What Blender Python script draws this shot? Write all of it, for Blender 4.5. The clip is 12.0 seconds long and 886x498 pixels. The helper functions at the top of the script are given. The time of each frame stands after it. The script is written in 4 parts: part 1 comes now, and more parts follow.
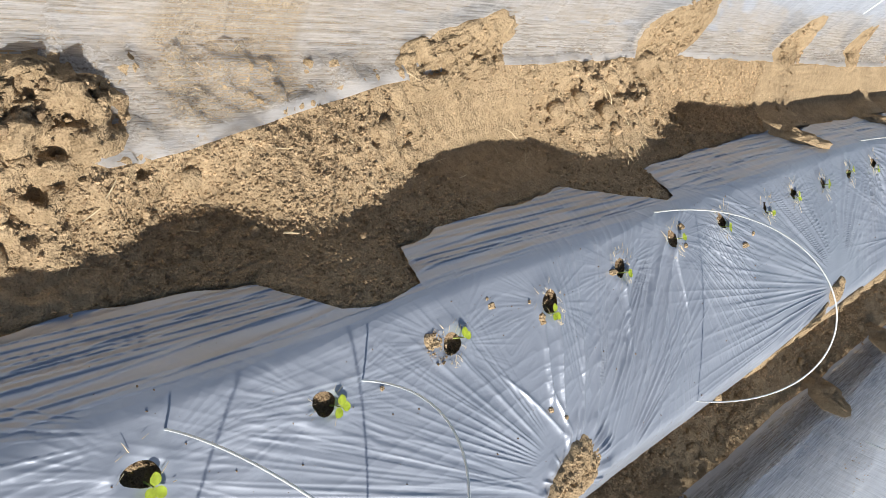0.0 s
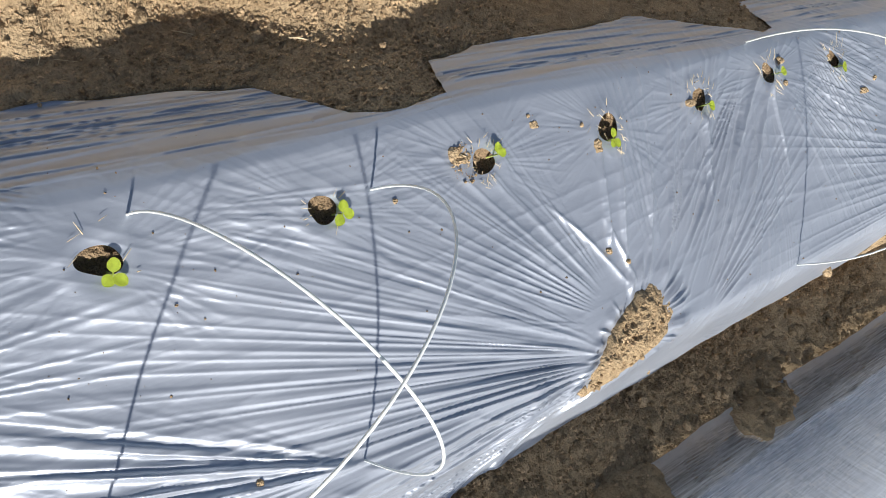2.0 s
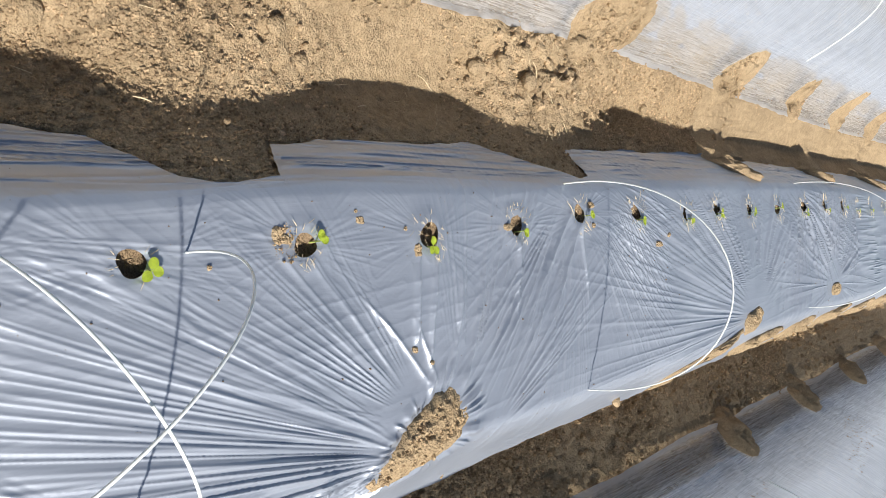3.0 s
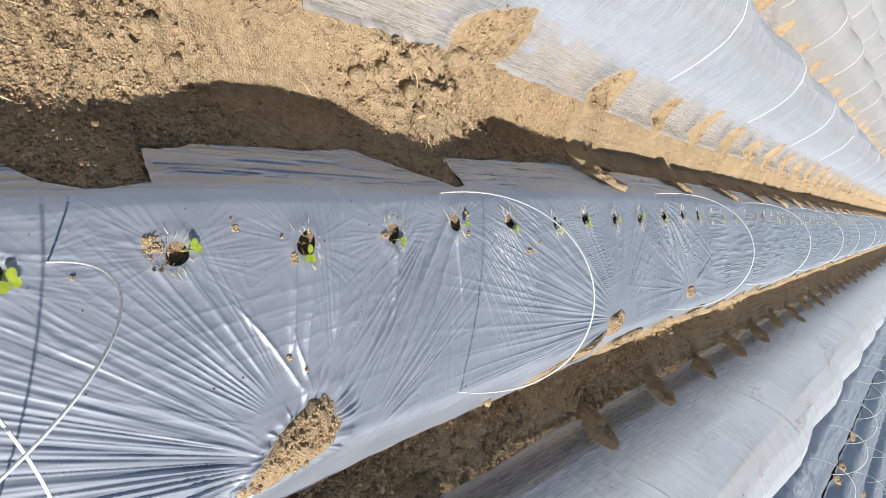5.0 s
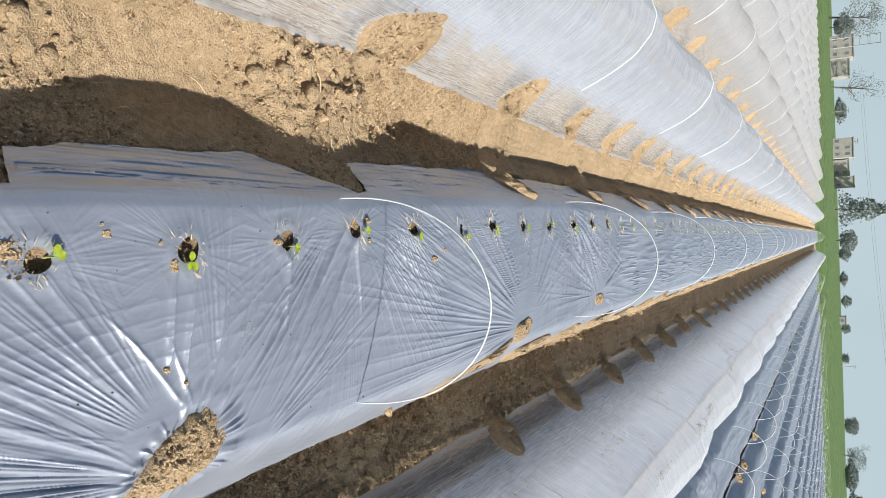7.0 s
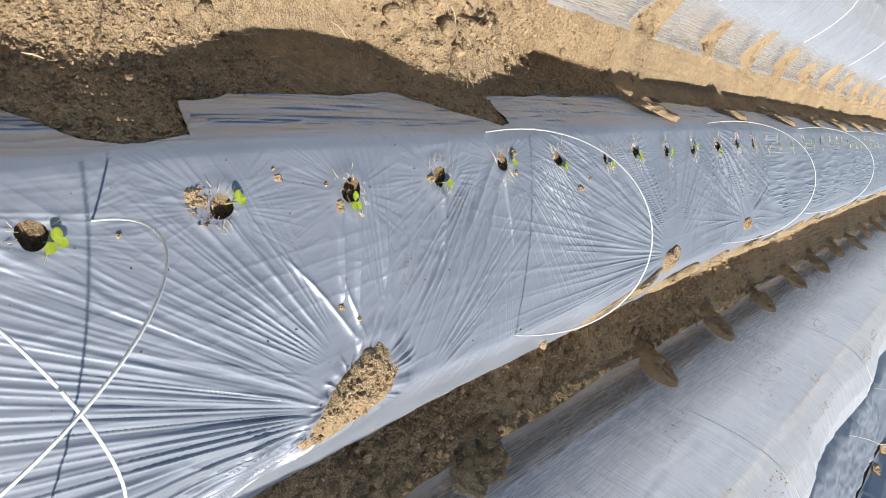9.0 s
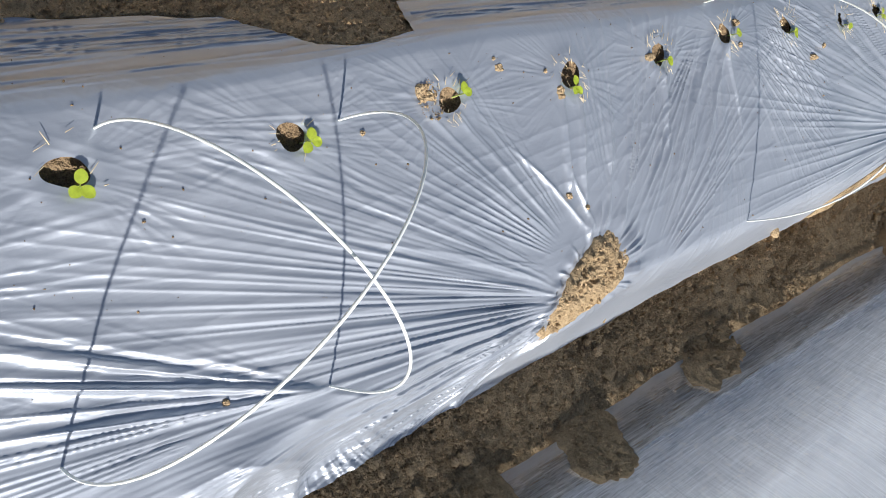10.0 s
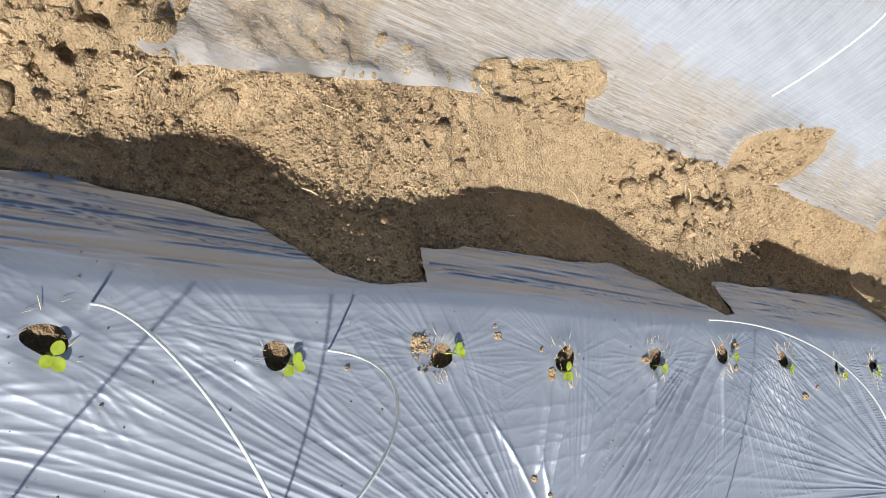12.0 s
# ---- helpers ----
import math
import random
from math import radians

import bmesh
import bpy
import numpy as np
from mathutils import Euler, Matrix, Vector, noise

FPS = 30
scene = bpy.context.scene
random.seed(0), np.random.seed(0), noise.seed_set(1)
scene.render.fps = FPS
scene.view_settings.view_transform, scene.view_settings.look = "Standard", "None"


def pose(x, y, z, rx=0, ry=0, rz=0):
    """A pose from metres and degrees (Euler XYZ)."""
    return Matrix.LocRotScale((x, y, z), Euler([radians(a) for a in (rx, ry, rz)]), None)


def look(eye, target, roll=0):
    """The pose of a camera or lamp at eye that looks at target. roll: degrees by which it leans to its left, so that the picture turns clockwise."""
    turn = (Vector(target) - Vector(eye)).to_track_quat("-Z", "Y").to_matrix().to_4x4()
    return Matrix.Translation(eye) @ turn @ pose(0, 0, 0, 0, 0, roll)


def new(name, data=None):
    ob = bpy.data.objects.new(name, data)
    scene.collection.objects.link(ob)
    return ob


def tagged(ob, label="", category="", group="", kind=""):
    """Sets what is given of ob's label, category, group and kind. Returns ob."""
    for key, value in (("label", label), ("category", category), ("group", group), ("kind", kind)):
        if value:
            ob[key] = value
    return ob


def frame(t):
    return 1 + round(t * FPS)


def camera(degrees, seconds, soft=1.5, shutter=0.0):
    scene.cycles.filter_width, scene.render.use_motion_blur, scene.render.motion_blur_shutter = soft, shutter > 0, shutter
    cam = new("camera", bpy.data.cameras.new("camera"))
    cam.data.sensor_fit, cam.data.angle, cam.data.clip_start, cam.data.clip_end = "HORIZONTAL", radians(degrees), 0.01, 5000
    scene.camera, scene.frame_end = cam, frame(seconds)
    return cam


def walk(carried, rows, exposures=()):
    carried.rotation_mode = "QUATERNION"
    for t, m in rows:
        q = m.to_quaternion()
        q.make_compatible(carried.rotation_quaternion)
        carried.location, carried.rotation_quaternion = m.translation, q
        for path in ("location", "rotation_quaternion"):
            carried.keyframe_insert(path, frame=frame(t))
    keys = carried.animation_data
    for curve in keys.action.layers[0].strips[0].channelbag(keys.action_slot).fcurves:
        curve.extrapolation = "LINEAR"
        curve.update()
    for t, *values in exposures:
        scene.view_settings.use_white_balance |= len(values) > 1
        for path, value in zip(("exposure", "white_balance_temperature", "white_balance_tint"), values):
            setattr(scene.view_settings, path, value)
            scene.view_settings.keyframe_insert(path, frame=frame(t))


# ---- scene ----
cam = camera(61.9, 12.0, soft=0.65)
PATH = [
    (0, (-0.443, -0.2, 1.385), (-0.333, 1.175, -0.064), 82.3),
    (0.5, (-0.192, -0.111, 1.325), (-0.039, 1.146, -0.223), 82.8),
    (1, (-0.112, -0.079, 1.315), (0.122, 0.966, -0.374), 83.5),
    (1.5, (-0.114, -0.051, 1.273), (0.214, 0.836, -0.489), 87.4),
    (2, (-0.132, 0.012, 1.311), (0.064, 1.128, -0.337), 85.5),
    (2.5, (-0.105, 0.019, 1.357), (-0.082, 1.345, -0.14), 84.3),
    (3, (-0.086, 0.009, 1.403), (-0.122, 1.473, 0.041), 85.2),
    (3.5, (-0.103, 0.001, 1.44), (-0.149, 1.561, 0.189), 86.0),
    (3.7, (-0.113, 0.006, 1.442), (-0.151, 1.592, 0.223), 86.4),
    (5.5, (-0.122, -0.016, 1.451), (-0.119, 1.662, 0.363), 87.2),
    (6, (-0.122, 0.0, 1.47), (-0.114, 1.705, 0.425), 87.7),
    (6.5, (-0.146, 0.043, 1.5), (-0.133, 1.78, 0.509), 88.6),
    (6.7, (-0.14, 0.058, 1.498), (-0.135, 1.812, 0.536), 88.5),
    (8.3, (-0.142, 0.069, 1.49), (-0.136, 1.841, 0.562), 87.8),
    (8.5, (-0.138, 0.065, 1.461), (-0.11, 1.8, 0.465), 87.8),
    (9, (-0.107, 0.029, 1.399), (0.023, 1.608, 0.178), 87.0),
    (9.5, (-0.057, -0.013, 1.35), (0.179, 1.362, -0.083), 87.1),
    (10, (-0.047, -0.037, 1.32), (0.215, 1.16, -0.261), 88.3),
    (10.5, (-0.067, -0.045, 1.297), (0.116, 1.072, -0.352), 88.3),
    (11, (-0.103, -0.03, 1.298), (-0.058, 1.077, -0.367), 87.1),
    (11.5, (-0.141, -0.024, 1.307), (-0.195, 1.103, -0.345), 86.7),
    (12, (-0.161, -0.019, 1.34), (-0.418, 1.209, -0.218), 85.8),
]
walk(cam, [(t, look(eye, target, roll)) for t, eye, target, roll in PATH])

# ---- world, sun, exposure ----
SUN_EL, SUN_AZ = radians(39), radians(24.5)
sun_from = Vector((math.cos(SUN_EL) * math.cos(SUN_AZ), -math.cos(SUN_EL) * math.sin(SUN_AZ), math.sin(SUN_EL)))
world = bpy.data.worlds.new("hazy_sky")
world.use_nodes = True
scene.world = world
wn = world.node_tree
sky = wn.nodes.new("ShaderNodeTexSky")
sky.sky_type = "NISHITA"
sky.sun_disc = False
sky.sun_elevation = SUN_EL
sky.sun_rotation = math.atan2(sun_from.x, sun_from.y)
sky.air_density, sky.dust_density, sky.ozone_density = 1.2, 1.5, 1.6
wn.links.new(sky.outputs[0], wn.nodes["Background"].inputs[0])
wn.nodes["Background"].inputs[1].default_value = 0.058
sun = new("sun", bpy.data.lights.new("sun", "SUN"))
sun.data.energy, sun.data.angle, sun.data.color = 5.0, radians(0.9), (1.0, 0.96, 0.91)
sun.matrix_world = look(sun_from * 50, (0, 0, 0))
scene.view_settings.exposure = 0.42


# ---- materials ----
def mat(name, build):
    m = bpy.data.materials.new(name)
    m.use_nodes = True
    nt = m.node_tree
    bsdf = nt.nodes["Principled BSDF"]

    def node(kind, **ins):
        n = nt.nodes.new("ShaderNode" + kind)
        for k, v in ins.items():
            if hasattr(v, "is_linked"):
                nt.links.new(v, n.inputs[k])
            else:
                n.inputs[k].default_value = v
        return n
    build(nt, bsdf, node)
    return m


def obj_co(nt, sx=1, sy=1, sz=1):
    tc = nt.nodes.new("ShaderNodeTexCoord")
    mp = nt.nodes.new("ShaderNodeMapping")
    mp.inputs["Scale"].default_value = (sx, sy, sz)
    nt.links.new(tc.outputs["Object"], mp.inputs["Vector"])
    return mp.outputs[0]


def noise_tex(nt, vec, scale, detail=4, rough=0.6):
    n = nt.nodes.new("ShaderNodeTexNoise")
    n.inputs["Scale"].default_value = scale
    n.inputs["Detail"].default_value = detail
    n.inputs["Roughness"].default_value = rough
    nt.links.new(vec, n.inputs["Vector"])
    return n.outputs[0]


def ramp(nt, fac, stops):
    r = nt.nodes.new("ShaderNodeValToRGB")
    els = r.color_ramp.elements
    while len(els) < len(stops):
        els.new(0.5)
    for e, (p, c) in zip(els, stops):
        e.position = p
        e.color = (*c, 1) if len(c) == 3 else c
    nt.links.new(fac, r.inputs[0])
    return r.outputs[0]


def mixc(nt, fac, a, b, mode="MIX"):
    n = nt.nodes.new("ShaderNodeMix")
    n.data_type = "RGBA"
    n.blend_type = mode
    for sock, v in ((n.inputs[0], fac), (n.inputs[6], a), (n.inputs[7], b)):
        if hasattr(v, "is_linked"):
            nt.links.new(v, sock)
        else:
            sock.default_value = v if isinstance(v, float) else (*v, 1)
    return n.outputs[2]


def bump(nt, bsdf, height, strength, dist):
    b = nt.nodes.new("ShaderNodeBump")
    b.inputs["Strength"].default_value = strength
    b.inputs["Distance"].default_value = dist
    nt.links.new(height, b.inputs["Height"])
    nt.links.new(b.outputs[0], bsdf.inputs["Normal"])


def soil_mat(name, dark, light, fine=220, island=False):
    def build(nt, bsdf, node):
        co = obj_co(nt)
        big = noise_tex(nt, co, 3.5, 3)
        mid = noise_tex(nt, co, 38, 5, 0.7)
        small = noise_tex(nt, co, fine, 3, 0.7)
        base = ramp(nt, mid, [(0.3, dark), (0.62, light)])
        pale = [min(1, c * 1.25) for c in light]
        base = mixc(nt, ramp(nt, big, [(0.4, (0, 0, 0)), (0.65, (0.5, 0.5, 0.5))]), base, pale)
        base = mixc(nt, ramp(nt, small, [(0.35, (0.55, 0.55, 0.55)), (0.5, (0, 0, 0))]), base, [c * 0.6 for c in dark])
        if island:
            geo = nt.nodes.new("ShaderNodeNewGeometry")
            base = mixc(nt, 0.8, base, ramp(nt, geo.outputs["Random Per Island"], [(0.0, (0.6, 0.57, 0.54)), (0.5, (0.95, 0.94, 0.9)), (1.0, (1.5, 1.48, 1.44))]), "MULTIPLY")
        nt.links.new(base, bsdf.inputs["Base Color"])
        bsdf.inputs["Roughness"].default_value = 0.95
        bsdf.inputs["Specular IOR Level"].default_value = 0.15
        h = node("Math")
        h.operation = "ADD"
        nt.links.new(mid, h.inputs[0])
        nt.links.new(small, h.inputs[1])
        grain = nt.nodes.new("ShaderNodeTexVoronoi")
        grain.inputs["Scale"].default_value = 130
        nt.links.new(co, grain.inputs["Vector"])
        h2 = node("Math")
        h2.operation = "MULTIPLY_ADD"
        nt.links.new(grain.outputs["Distance"], h2.inputs[0])
        h2.inputs[1].default_value = -0.6
        nt.links.new(h.outputs[0], h2.inputs[2])
        bump(nt, bsdf, h2.outputs[0], 0.9, 0.011)
    return mat(name, build)


SOIL = soil_mat("dry_sandy_soil", (0.33, 0.238, 0.136), (0.525, 0.39, 0.238))
CRUMB = soil_mat("dry_soil_crumbs", (0.35, 0.252, 0.15), (0.55, 0.408, 0.256), island=True)
SOIL_MOIST = soil_mat("damp_soil", (0.15, 0.105, 0.065), (0.34, 0.245, 0.15))


def silver_build(nt, bsdf, node):
    co = obj_co(nt)
    big = noise_tex(nt, co, 2.2, 3)
    base = ramp(nt, big, [(0.3, (0.36, 0.397, 0.46)), (0.7, (0.445, 0.48, 0.54))])
    at = nt.nodes.new("ShaderNodeAttribute")
    at.attribute_name = "dust"
    grit = noise_tex(nt, co, 260, 4, 0.8)
    smear = noise_tex(nt, obj_co(nt, 1.6, 1.0, 1.0), 24, 6, 0.75)
    summed = node("Math")
    summed.operation = "MULTIPLY_ADD"
    nt.links.new(grit, summed.inputs[0])
    summed.inputs[1].default_value = 0.75
    nt.links.new(smear, summed.inputs[2])
    gate = node("Math")
    gate.operation = "MULTIPLY_ADD"
    nt.links.new(at.outputs["Fac"], gate.inputs[0])
    gate.inputs[1].default_value = 0.24
    nt.links.new(summed.outputs[0], gate.inputs[2])
    dust = ramp(nt, gate.outputs[0], [(1.02, (0, 0, 0)), (1.15, (1, 1, 1))])
    soft = node("Math")
    soft.operation = "MULTIPLY"
    nt.links.new(dust, soft.inputs[0])
    soft.inputs[1].default_value = 0.5
    base = mixc(nt, soft.outputs[0], base, (0.66, 0.58, 0.46))
    nt.links.new(base, bsdf.inputs["Base Color"])
    metal = node("Math")
    metal.operation = "MULTIPLY_ADD"
    nt.links.new(soft.outputs[0], metal.inputs[0])
    metal.inputs[1].default_value = -1.2
    metal.inputs[2].default_value = 0.52
    metal.use_clamp = True
    nt.links.new(metal.outputs[0], bsdf.inputs["Metallic"])
    rg = ramp(nt, noise_tex(nt, co, 9, 4), [(0.3, (0.32, 0.32, 0.32)), (0.75, (0.40, 0.40, 0.40))])
    rg = mixc(nt, soft.outputs[0], rg, (0.85, 0.85, 0.85))
    nt.links.new(rg, bsdf.inputs["Roughness"])
    lines = noise_tex(nt, obj_co(nt, 5, 0.6, 2), 9, 3, 0.6)
    fine = noise_tex(nt, co, 70, 3, 0.6)
    h = node("Math")
    h.operation = "MULTIPLY_ADD"
    nt.links.new(fine, h.inputs[0])
    h.inputs[1].default_value = 0.22
    nt.links.new(lines, h.inputs[2])
    bump(nt, bsdf, h.outputs[0], 0.12, 0.008)


SILVER = mat("silver_grey_mulch_film", silver_build)


def clear_build(nt, bsdf, node):
    out = nt.nodes["Material Output"]
    flat = obj_co(nt)
    across = noise_tex(nt, obj_co(nt, 1.3, 22, 1.5), 5, 6, 0.65)
    lengthwise = noise_tex(nt, obj_co(nt, 42, 1.0, 42), 5, 5, 0.7)
    sep = nt.nodes.new("ShaderNodeSeparateXYZ")
    nt.links.new(flat, sep.inputs[0])
    skirt = ramp(nt, sep.outputs[2], [(0.05, (1, 1, 1)), (0.34, (0.15, 0.15, 0.15))])
    streak = mixc(nt, skirt, across, lengthwise)
    cloud = noise_tex(nt, flat, 2.4, 4, 0.6)
    spat = noise_tex(nt, obj_co(nt, 9, 3.5, 2), 11, 6, 0.8)
    zone = noise_tex(nt, flat, 1.7, 3, 0.5)
    mul = node("Math")
    mul.operation = "MULTIPLY"
    nt.links.new(ramp(nt, spat, [(0.54, (0, 0, 0)), (0.62, (1, 1, 1))]), mul.inputs[0])
    nt.links.new(ramp(nt, zone, [(0.40, (0, 0, 0)), (0.56, (0.8, 0.8, 0.8))]), mul.inputs[1])
    base = mixc(nt, mul.outputs[0], (0.73, 0.76, 0.80), (0.46, 0.38, 0.27))
    nt.links.new(base, bsdf.inputs["Base Color"])
    bsdf.inputs["Roughness"].default_value = 0.28
    tl = nt.nodes.new("ShaderNodeBsdfTranslucent")
    tl.inputs[0].default_value = (0.90, 0.91, 0.92, 1)
    tr = nt.nodes.new("ShaderNodeBsdfTransparent")
    tr.inputs[0].default_value = (0.93, 0.96, 1.0, 1)
    m1 = nt.nodes.new("ShaderNodeMixShader")
    m1.inputs[0].default_value = 0.58
    nt.links.new(bsdf.outputs[0], m1.inputs[1])
    nt.links.new(tl.outputs[0], m1.inputs[2])
    clear = ramp(nt, streak, [(0.36, (0.78, 0.78, 0.78)), (0.62, (0.12, 0.12, 0.12))])
    milky = mixc(nt, ramp(nt, cloud, [(0.3, (0.5, 0.5, 0.5)), (0.7, (0.9, 0.9, 0.9))]), clear, (0.24, 0.24, 0.24))
    clear = mixc(nt, skirt, milky, clear)
    dry = nt.nodes.new("ShaderNodeAttribute")
    dry.attribute_name = "dust"
    hem = node("Math")
    hem.operation = "MULTIPLY"
    nt.links.new(dry.outputs["Fac"], hem.inputs[0])
    hem.inputs[1].default_value = -1.0
    hem.use_clamp = True
    clear = mixc(nt, hem.outputs[0], clear, (0.06, 0.06, 0.06))
    wiped = node("Math")
    wiped.operation = "ADD"
    nt.links.new(dry.outputs["Fac"], wiped.inputs[0])
    wiped.inputs[1].default_value = 0.0
    wiped.use_clamp = True
    clear = mixc(nt, wiped.outputs[0], clear, ramp(nt, streak, [(0.36, (0.93, 0.93, 0.93)), (0.66, (0.55, 0.55, 0.55))]))
    clear = mixc(nt, mul.outputs[0], clear, (0.1, 0.1, 0.1))
    m2 = nt.nodes.new("ShaderNodeMixShader")
    nt.links.new(clear, m2.inputs[0])
    nt.links.new(m1.outputs[0], m2.inputs[1])
    nt.links.new(tr.outputs[0], m2.inputs[2])
    nt.links.new(m2.outputs[0], out.inputs["Surface"])
    bump(nt, bsdf, streak, 0.6, 0.012)


CLEAR = mat("milky_clear_film", clear_build)


def simple(name, col, rough, var=0.15, scale=30, metallic=0.0, spec=0.5, transl=0.0):
    def build(nt, bsdf, node):
        n = noise_tex(nt, obj_co(nt), scale, 4)
        nt.links.new(ramp(nt, n, [(0.3, [c * (1 - var) for c in col]), (0.7, [min(1, c * (1 + var)) for c in col])]), bsdf.inputs["Base Color"])
        bsdf.inputs["Roughness"].default_value = rough
        bsdf.inputs["Metallic"].default_value = metallic
        bsdf.inputs["Specular IOR Level"].default_value = spec
        if transl:
            bsdf.inputs["Transmission Weight"].default_value = transl
    return mat(name, build)


FIBRE = simple("white_fibreglass_rod", (0.80, 0.83, 0.80), 0.4, 0.06, 60)
LEAF = simple("young_leaf", (0.50, 0.60, 0.07), 0.5, 0.15, 120)
STEM = simple("pale_green_stem", (0.45, 0.55, 0.15), 0.5)
GRASS = simple("field_grass", (0.085, 0.145, 0.035), 0.9, 0.45, 1.4)
# base colour paled and greyed to imitate the haze over distance
FOLIAGE = simple("haze_paled_foliage", (0.27, 0.31, 0.30), 0.9, 0.2, 0.5)
BARK = simple("tree_bark", (0.17, 0.15, 0.13), 0.9, 0.2, 2)
PLASTER = simple("weathered_plaster", (0.42, 0.40, 0.37), 0.9, 0.12, 0.7)
PANE = simple("dark_window", (0.20, 0.22, 0.24), 0.4, 0.1, 1)
CONCRETE = simple("grey_concrete", (0.38, 0.38, 0.37), 0.9, 0.1, 2)
STRAW = simple("dry_straw", (0.66, 0.54, 0.34), 0.8, 0.2, 60)


# ---- numeric helpers ----
def vnoise(x, y, seed=0):
    """Smooth value noise in -1..1 on arrays."""
    xi, yi = np.floor(x).astype(np.int64), np.floor(y).astype(np.int64)
    fx, fy = x - xi, y - yi
    fx, fy = fx * fx * (3 - 2 * fx), fy * fy * (3 - 2 * fy)

    def h(a, b):
        n = (a * 374761393 + b * 668265263 + seed * 1442695041) & 0x7FFFFFFF
        n = ((n ^ (n >> 13)) * 1274126177) & 0x7FFFFFFF
        return ((n ^ (n >> 16)) & 0xFFFF) / 32767.5 - 1
    a = h(xi, yi) * (1 - fx) + h(xi + 1, yi) * fx
    b = h(xi, yi + 1) * (1 - fx) + h(xi + 1, yi + 1) * fx
    return a * (1 - fy) + b * fy


def fbm(x, y, octaves=4, seed=0, gain=0.5):
    total, amp = 0, 1.0
    for i in range(octaves):
        total = total + amp * vnoise(x * 2 ** i + 17.3 * i, y * 2 ** i - 9.1 * i, seed + i)
        amp *= gain
    return total


def smooth(t):
    t = np.clip(t, 0, 1)
    return t * t * (3 - 2 * t)


def spaced(*legs):
    """Coordinates along legs of (start, end, step)."""
    out = []
    for a, b, s in legs:
        out.extend(np.arange(a, b - s * 0.5, s))
    out.append(legs[-1][1])
    return np.array(out)


def sheet(name, X, Y, Z, material, keep=None, parent=None, dust=None):
    """A grid mesh from 2D arrays; keep masks its faces."""
    r, c = X.shape
    idx = np.arange(r * c).reshape(r, c)
    q = np.stack([idx[:-1, :-1], idx[:-1, 1:], idx[1:, 1:], idx[1:, :-1]], -1).reshape(-1, 4)
    if keep is not None:
        q = q[keep.reshape(-1)]
    co = np.stack([X, Y, Z], -1).reshape(-1, 3)
    used = np.zeros(r * c, bool)
    used[q.reshape(-1)] = True
    remap = np.cumsum(used) - 1
    co, q = co[used], remap[q]
    me = bpy.data.meshes.new(name)
    me.vertices.add(len(co))
    me.vertices.foreach_set("co", co.astype(np.float32).reshape(-1))
    me.loops.add(q.size)
    me.loops.foreach_set("vertex_index", q.reshape(-1).astype(np.int32))
    me.polygons.add(len(q))
    me.polygons.foreach_set("loop_start", np.arange(0, q.size, 4, dtype=np.int32))
    me.polygons.foreach_set("use_smooth", np.ones(len(q), bool))
    me.update(calc_edges=True)
    me.materials.append(material)
    if dust is not None:
        layer = me.attributes.new("dust", "FLOAT", "POINT")
        layer.data.foreach_set("value", dust.reshape(-1)[used].astype(np.float32))
    ob = new(name, me)
    if parent:
        ob.parent = parent
    return ob


def part(name, bm, material, parent=None, label="", flat=False):
    me = bpy.data.meshes.new(name)
    bm.to_mesh(me)
    bm.free()
    if not flat:
        me.polygons.foreach_set("use_smooth", np.ones(len(me.polygons), bool))
    me.materials.append(material)
    ob = new(name, me)
    ob.parent = parent
    return tagged(ob, label) if label else ob


def tube_bm(points, radius, sides=8, bm=None):
    """A tube along points; radius is a number or one for each point."""
    bm = bm or bmesh.new()
    pts = [Vector(p) for p in points]
    rad = radius if isinstance(radius, (list, tuple)) else [radius] * len(pts)
    rings = []
    for i, p in enumerate(pts):
        d = (pts[min(i + 1, len(pts) - 1)] - pts[max(i - 1, 0)]).normalized()
        ref = Vector((0.13, 1, 0.07)) if abs(d.y) < 0.9 else Vector((1, 0, 0.1))
        u = d.cross(ref).normalized()
        v = d.cross(u)
        rings.append([bm.verts.new(p + rad[i] * (math.cos(a) * u + math.sin(a) * v)) for a in [2 * math.pi * k / sides for k in range(sides)]])
    for a, b in zip(rings, rings[1:]):
        for k in range(sides):
            bm.faces.new((a[k], a[(k + 1) % sides], b[(k + 1) % sides], b[k]))
    bm.faces.new(rings[0])
    bm.faces.new(list(reversed(rings[-1])))
    return bm


# ---- the plan of the field ----
FIELD_END = 56.0
ROW_L, ROW_R, PITCH = -1.37, 1.31, 1.34
FLAP = [(-0.9, -0.37), (0.0, -0.375), (0.4, -0.38), (0.56, -0.365), (0.61, -0.325), (0.68, -0.28), (0.75, -0.268), (0.895, -0.28), (0.94, -0.37),
        (1.07, -0.39), (1.35, -0.41), (1.68, -0.435), (1.78, -0.405), (1.9, -0.36), (2.04, -0.325), (2.10, -0.335), (2.15, -0.44), (2.5, -0.465), (3.25, -0.50), (56, -0.50)]
SHOULDER_L = [(-1, -0.23), (0, -0.23), (0.6, -0.245), (1.0, -0.275), (1.8, -0.295), (3, -0.34), (4, -0.36), (8, -0.37), (56, -0.38)]
SHOULDER_R = [(-1, 0.46), (0.27, 0.42), (0.53, 0.38), (1.0, 0.37), (1.9, 0.36), (3, 0.33), (4, 0.31), (56, 0.30)]
EDGE_R = [(-1, 0.58), (0.5, 0.56), (0.68, 0.555), (0.96, 0.535), (1.24, 0.52), (1.5, 0.50), (1.82, 0.475), (2.36, 0.46), (3.0, 0.44), (3.5, 0.42), (56, 0.42)]
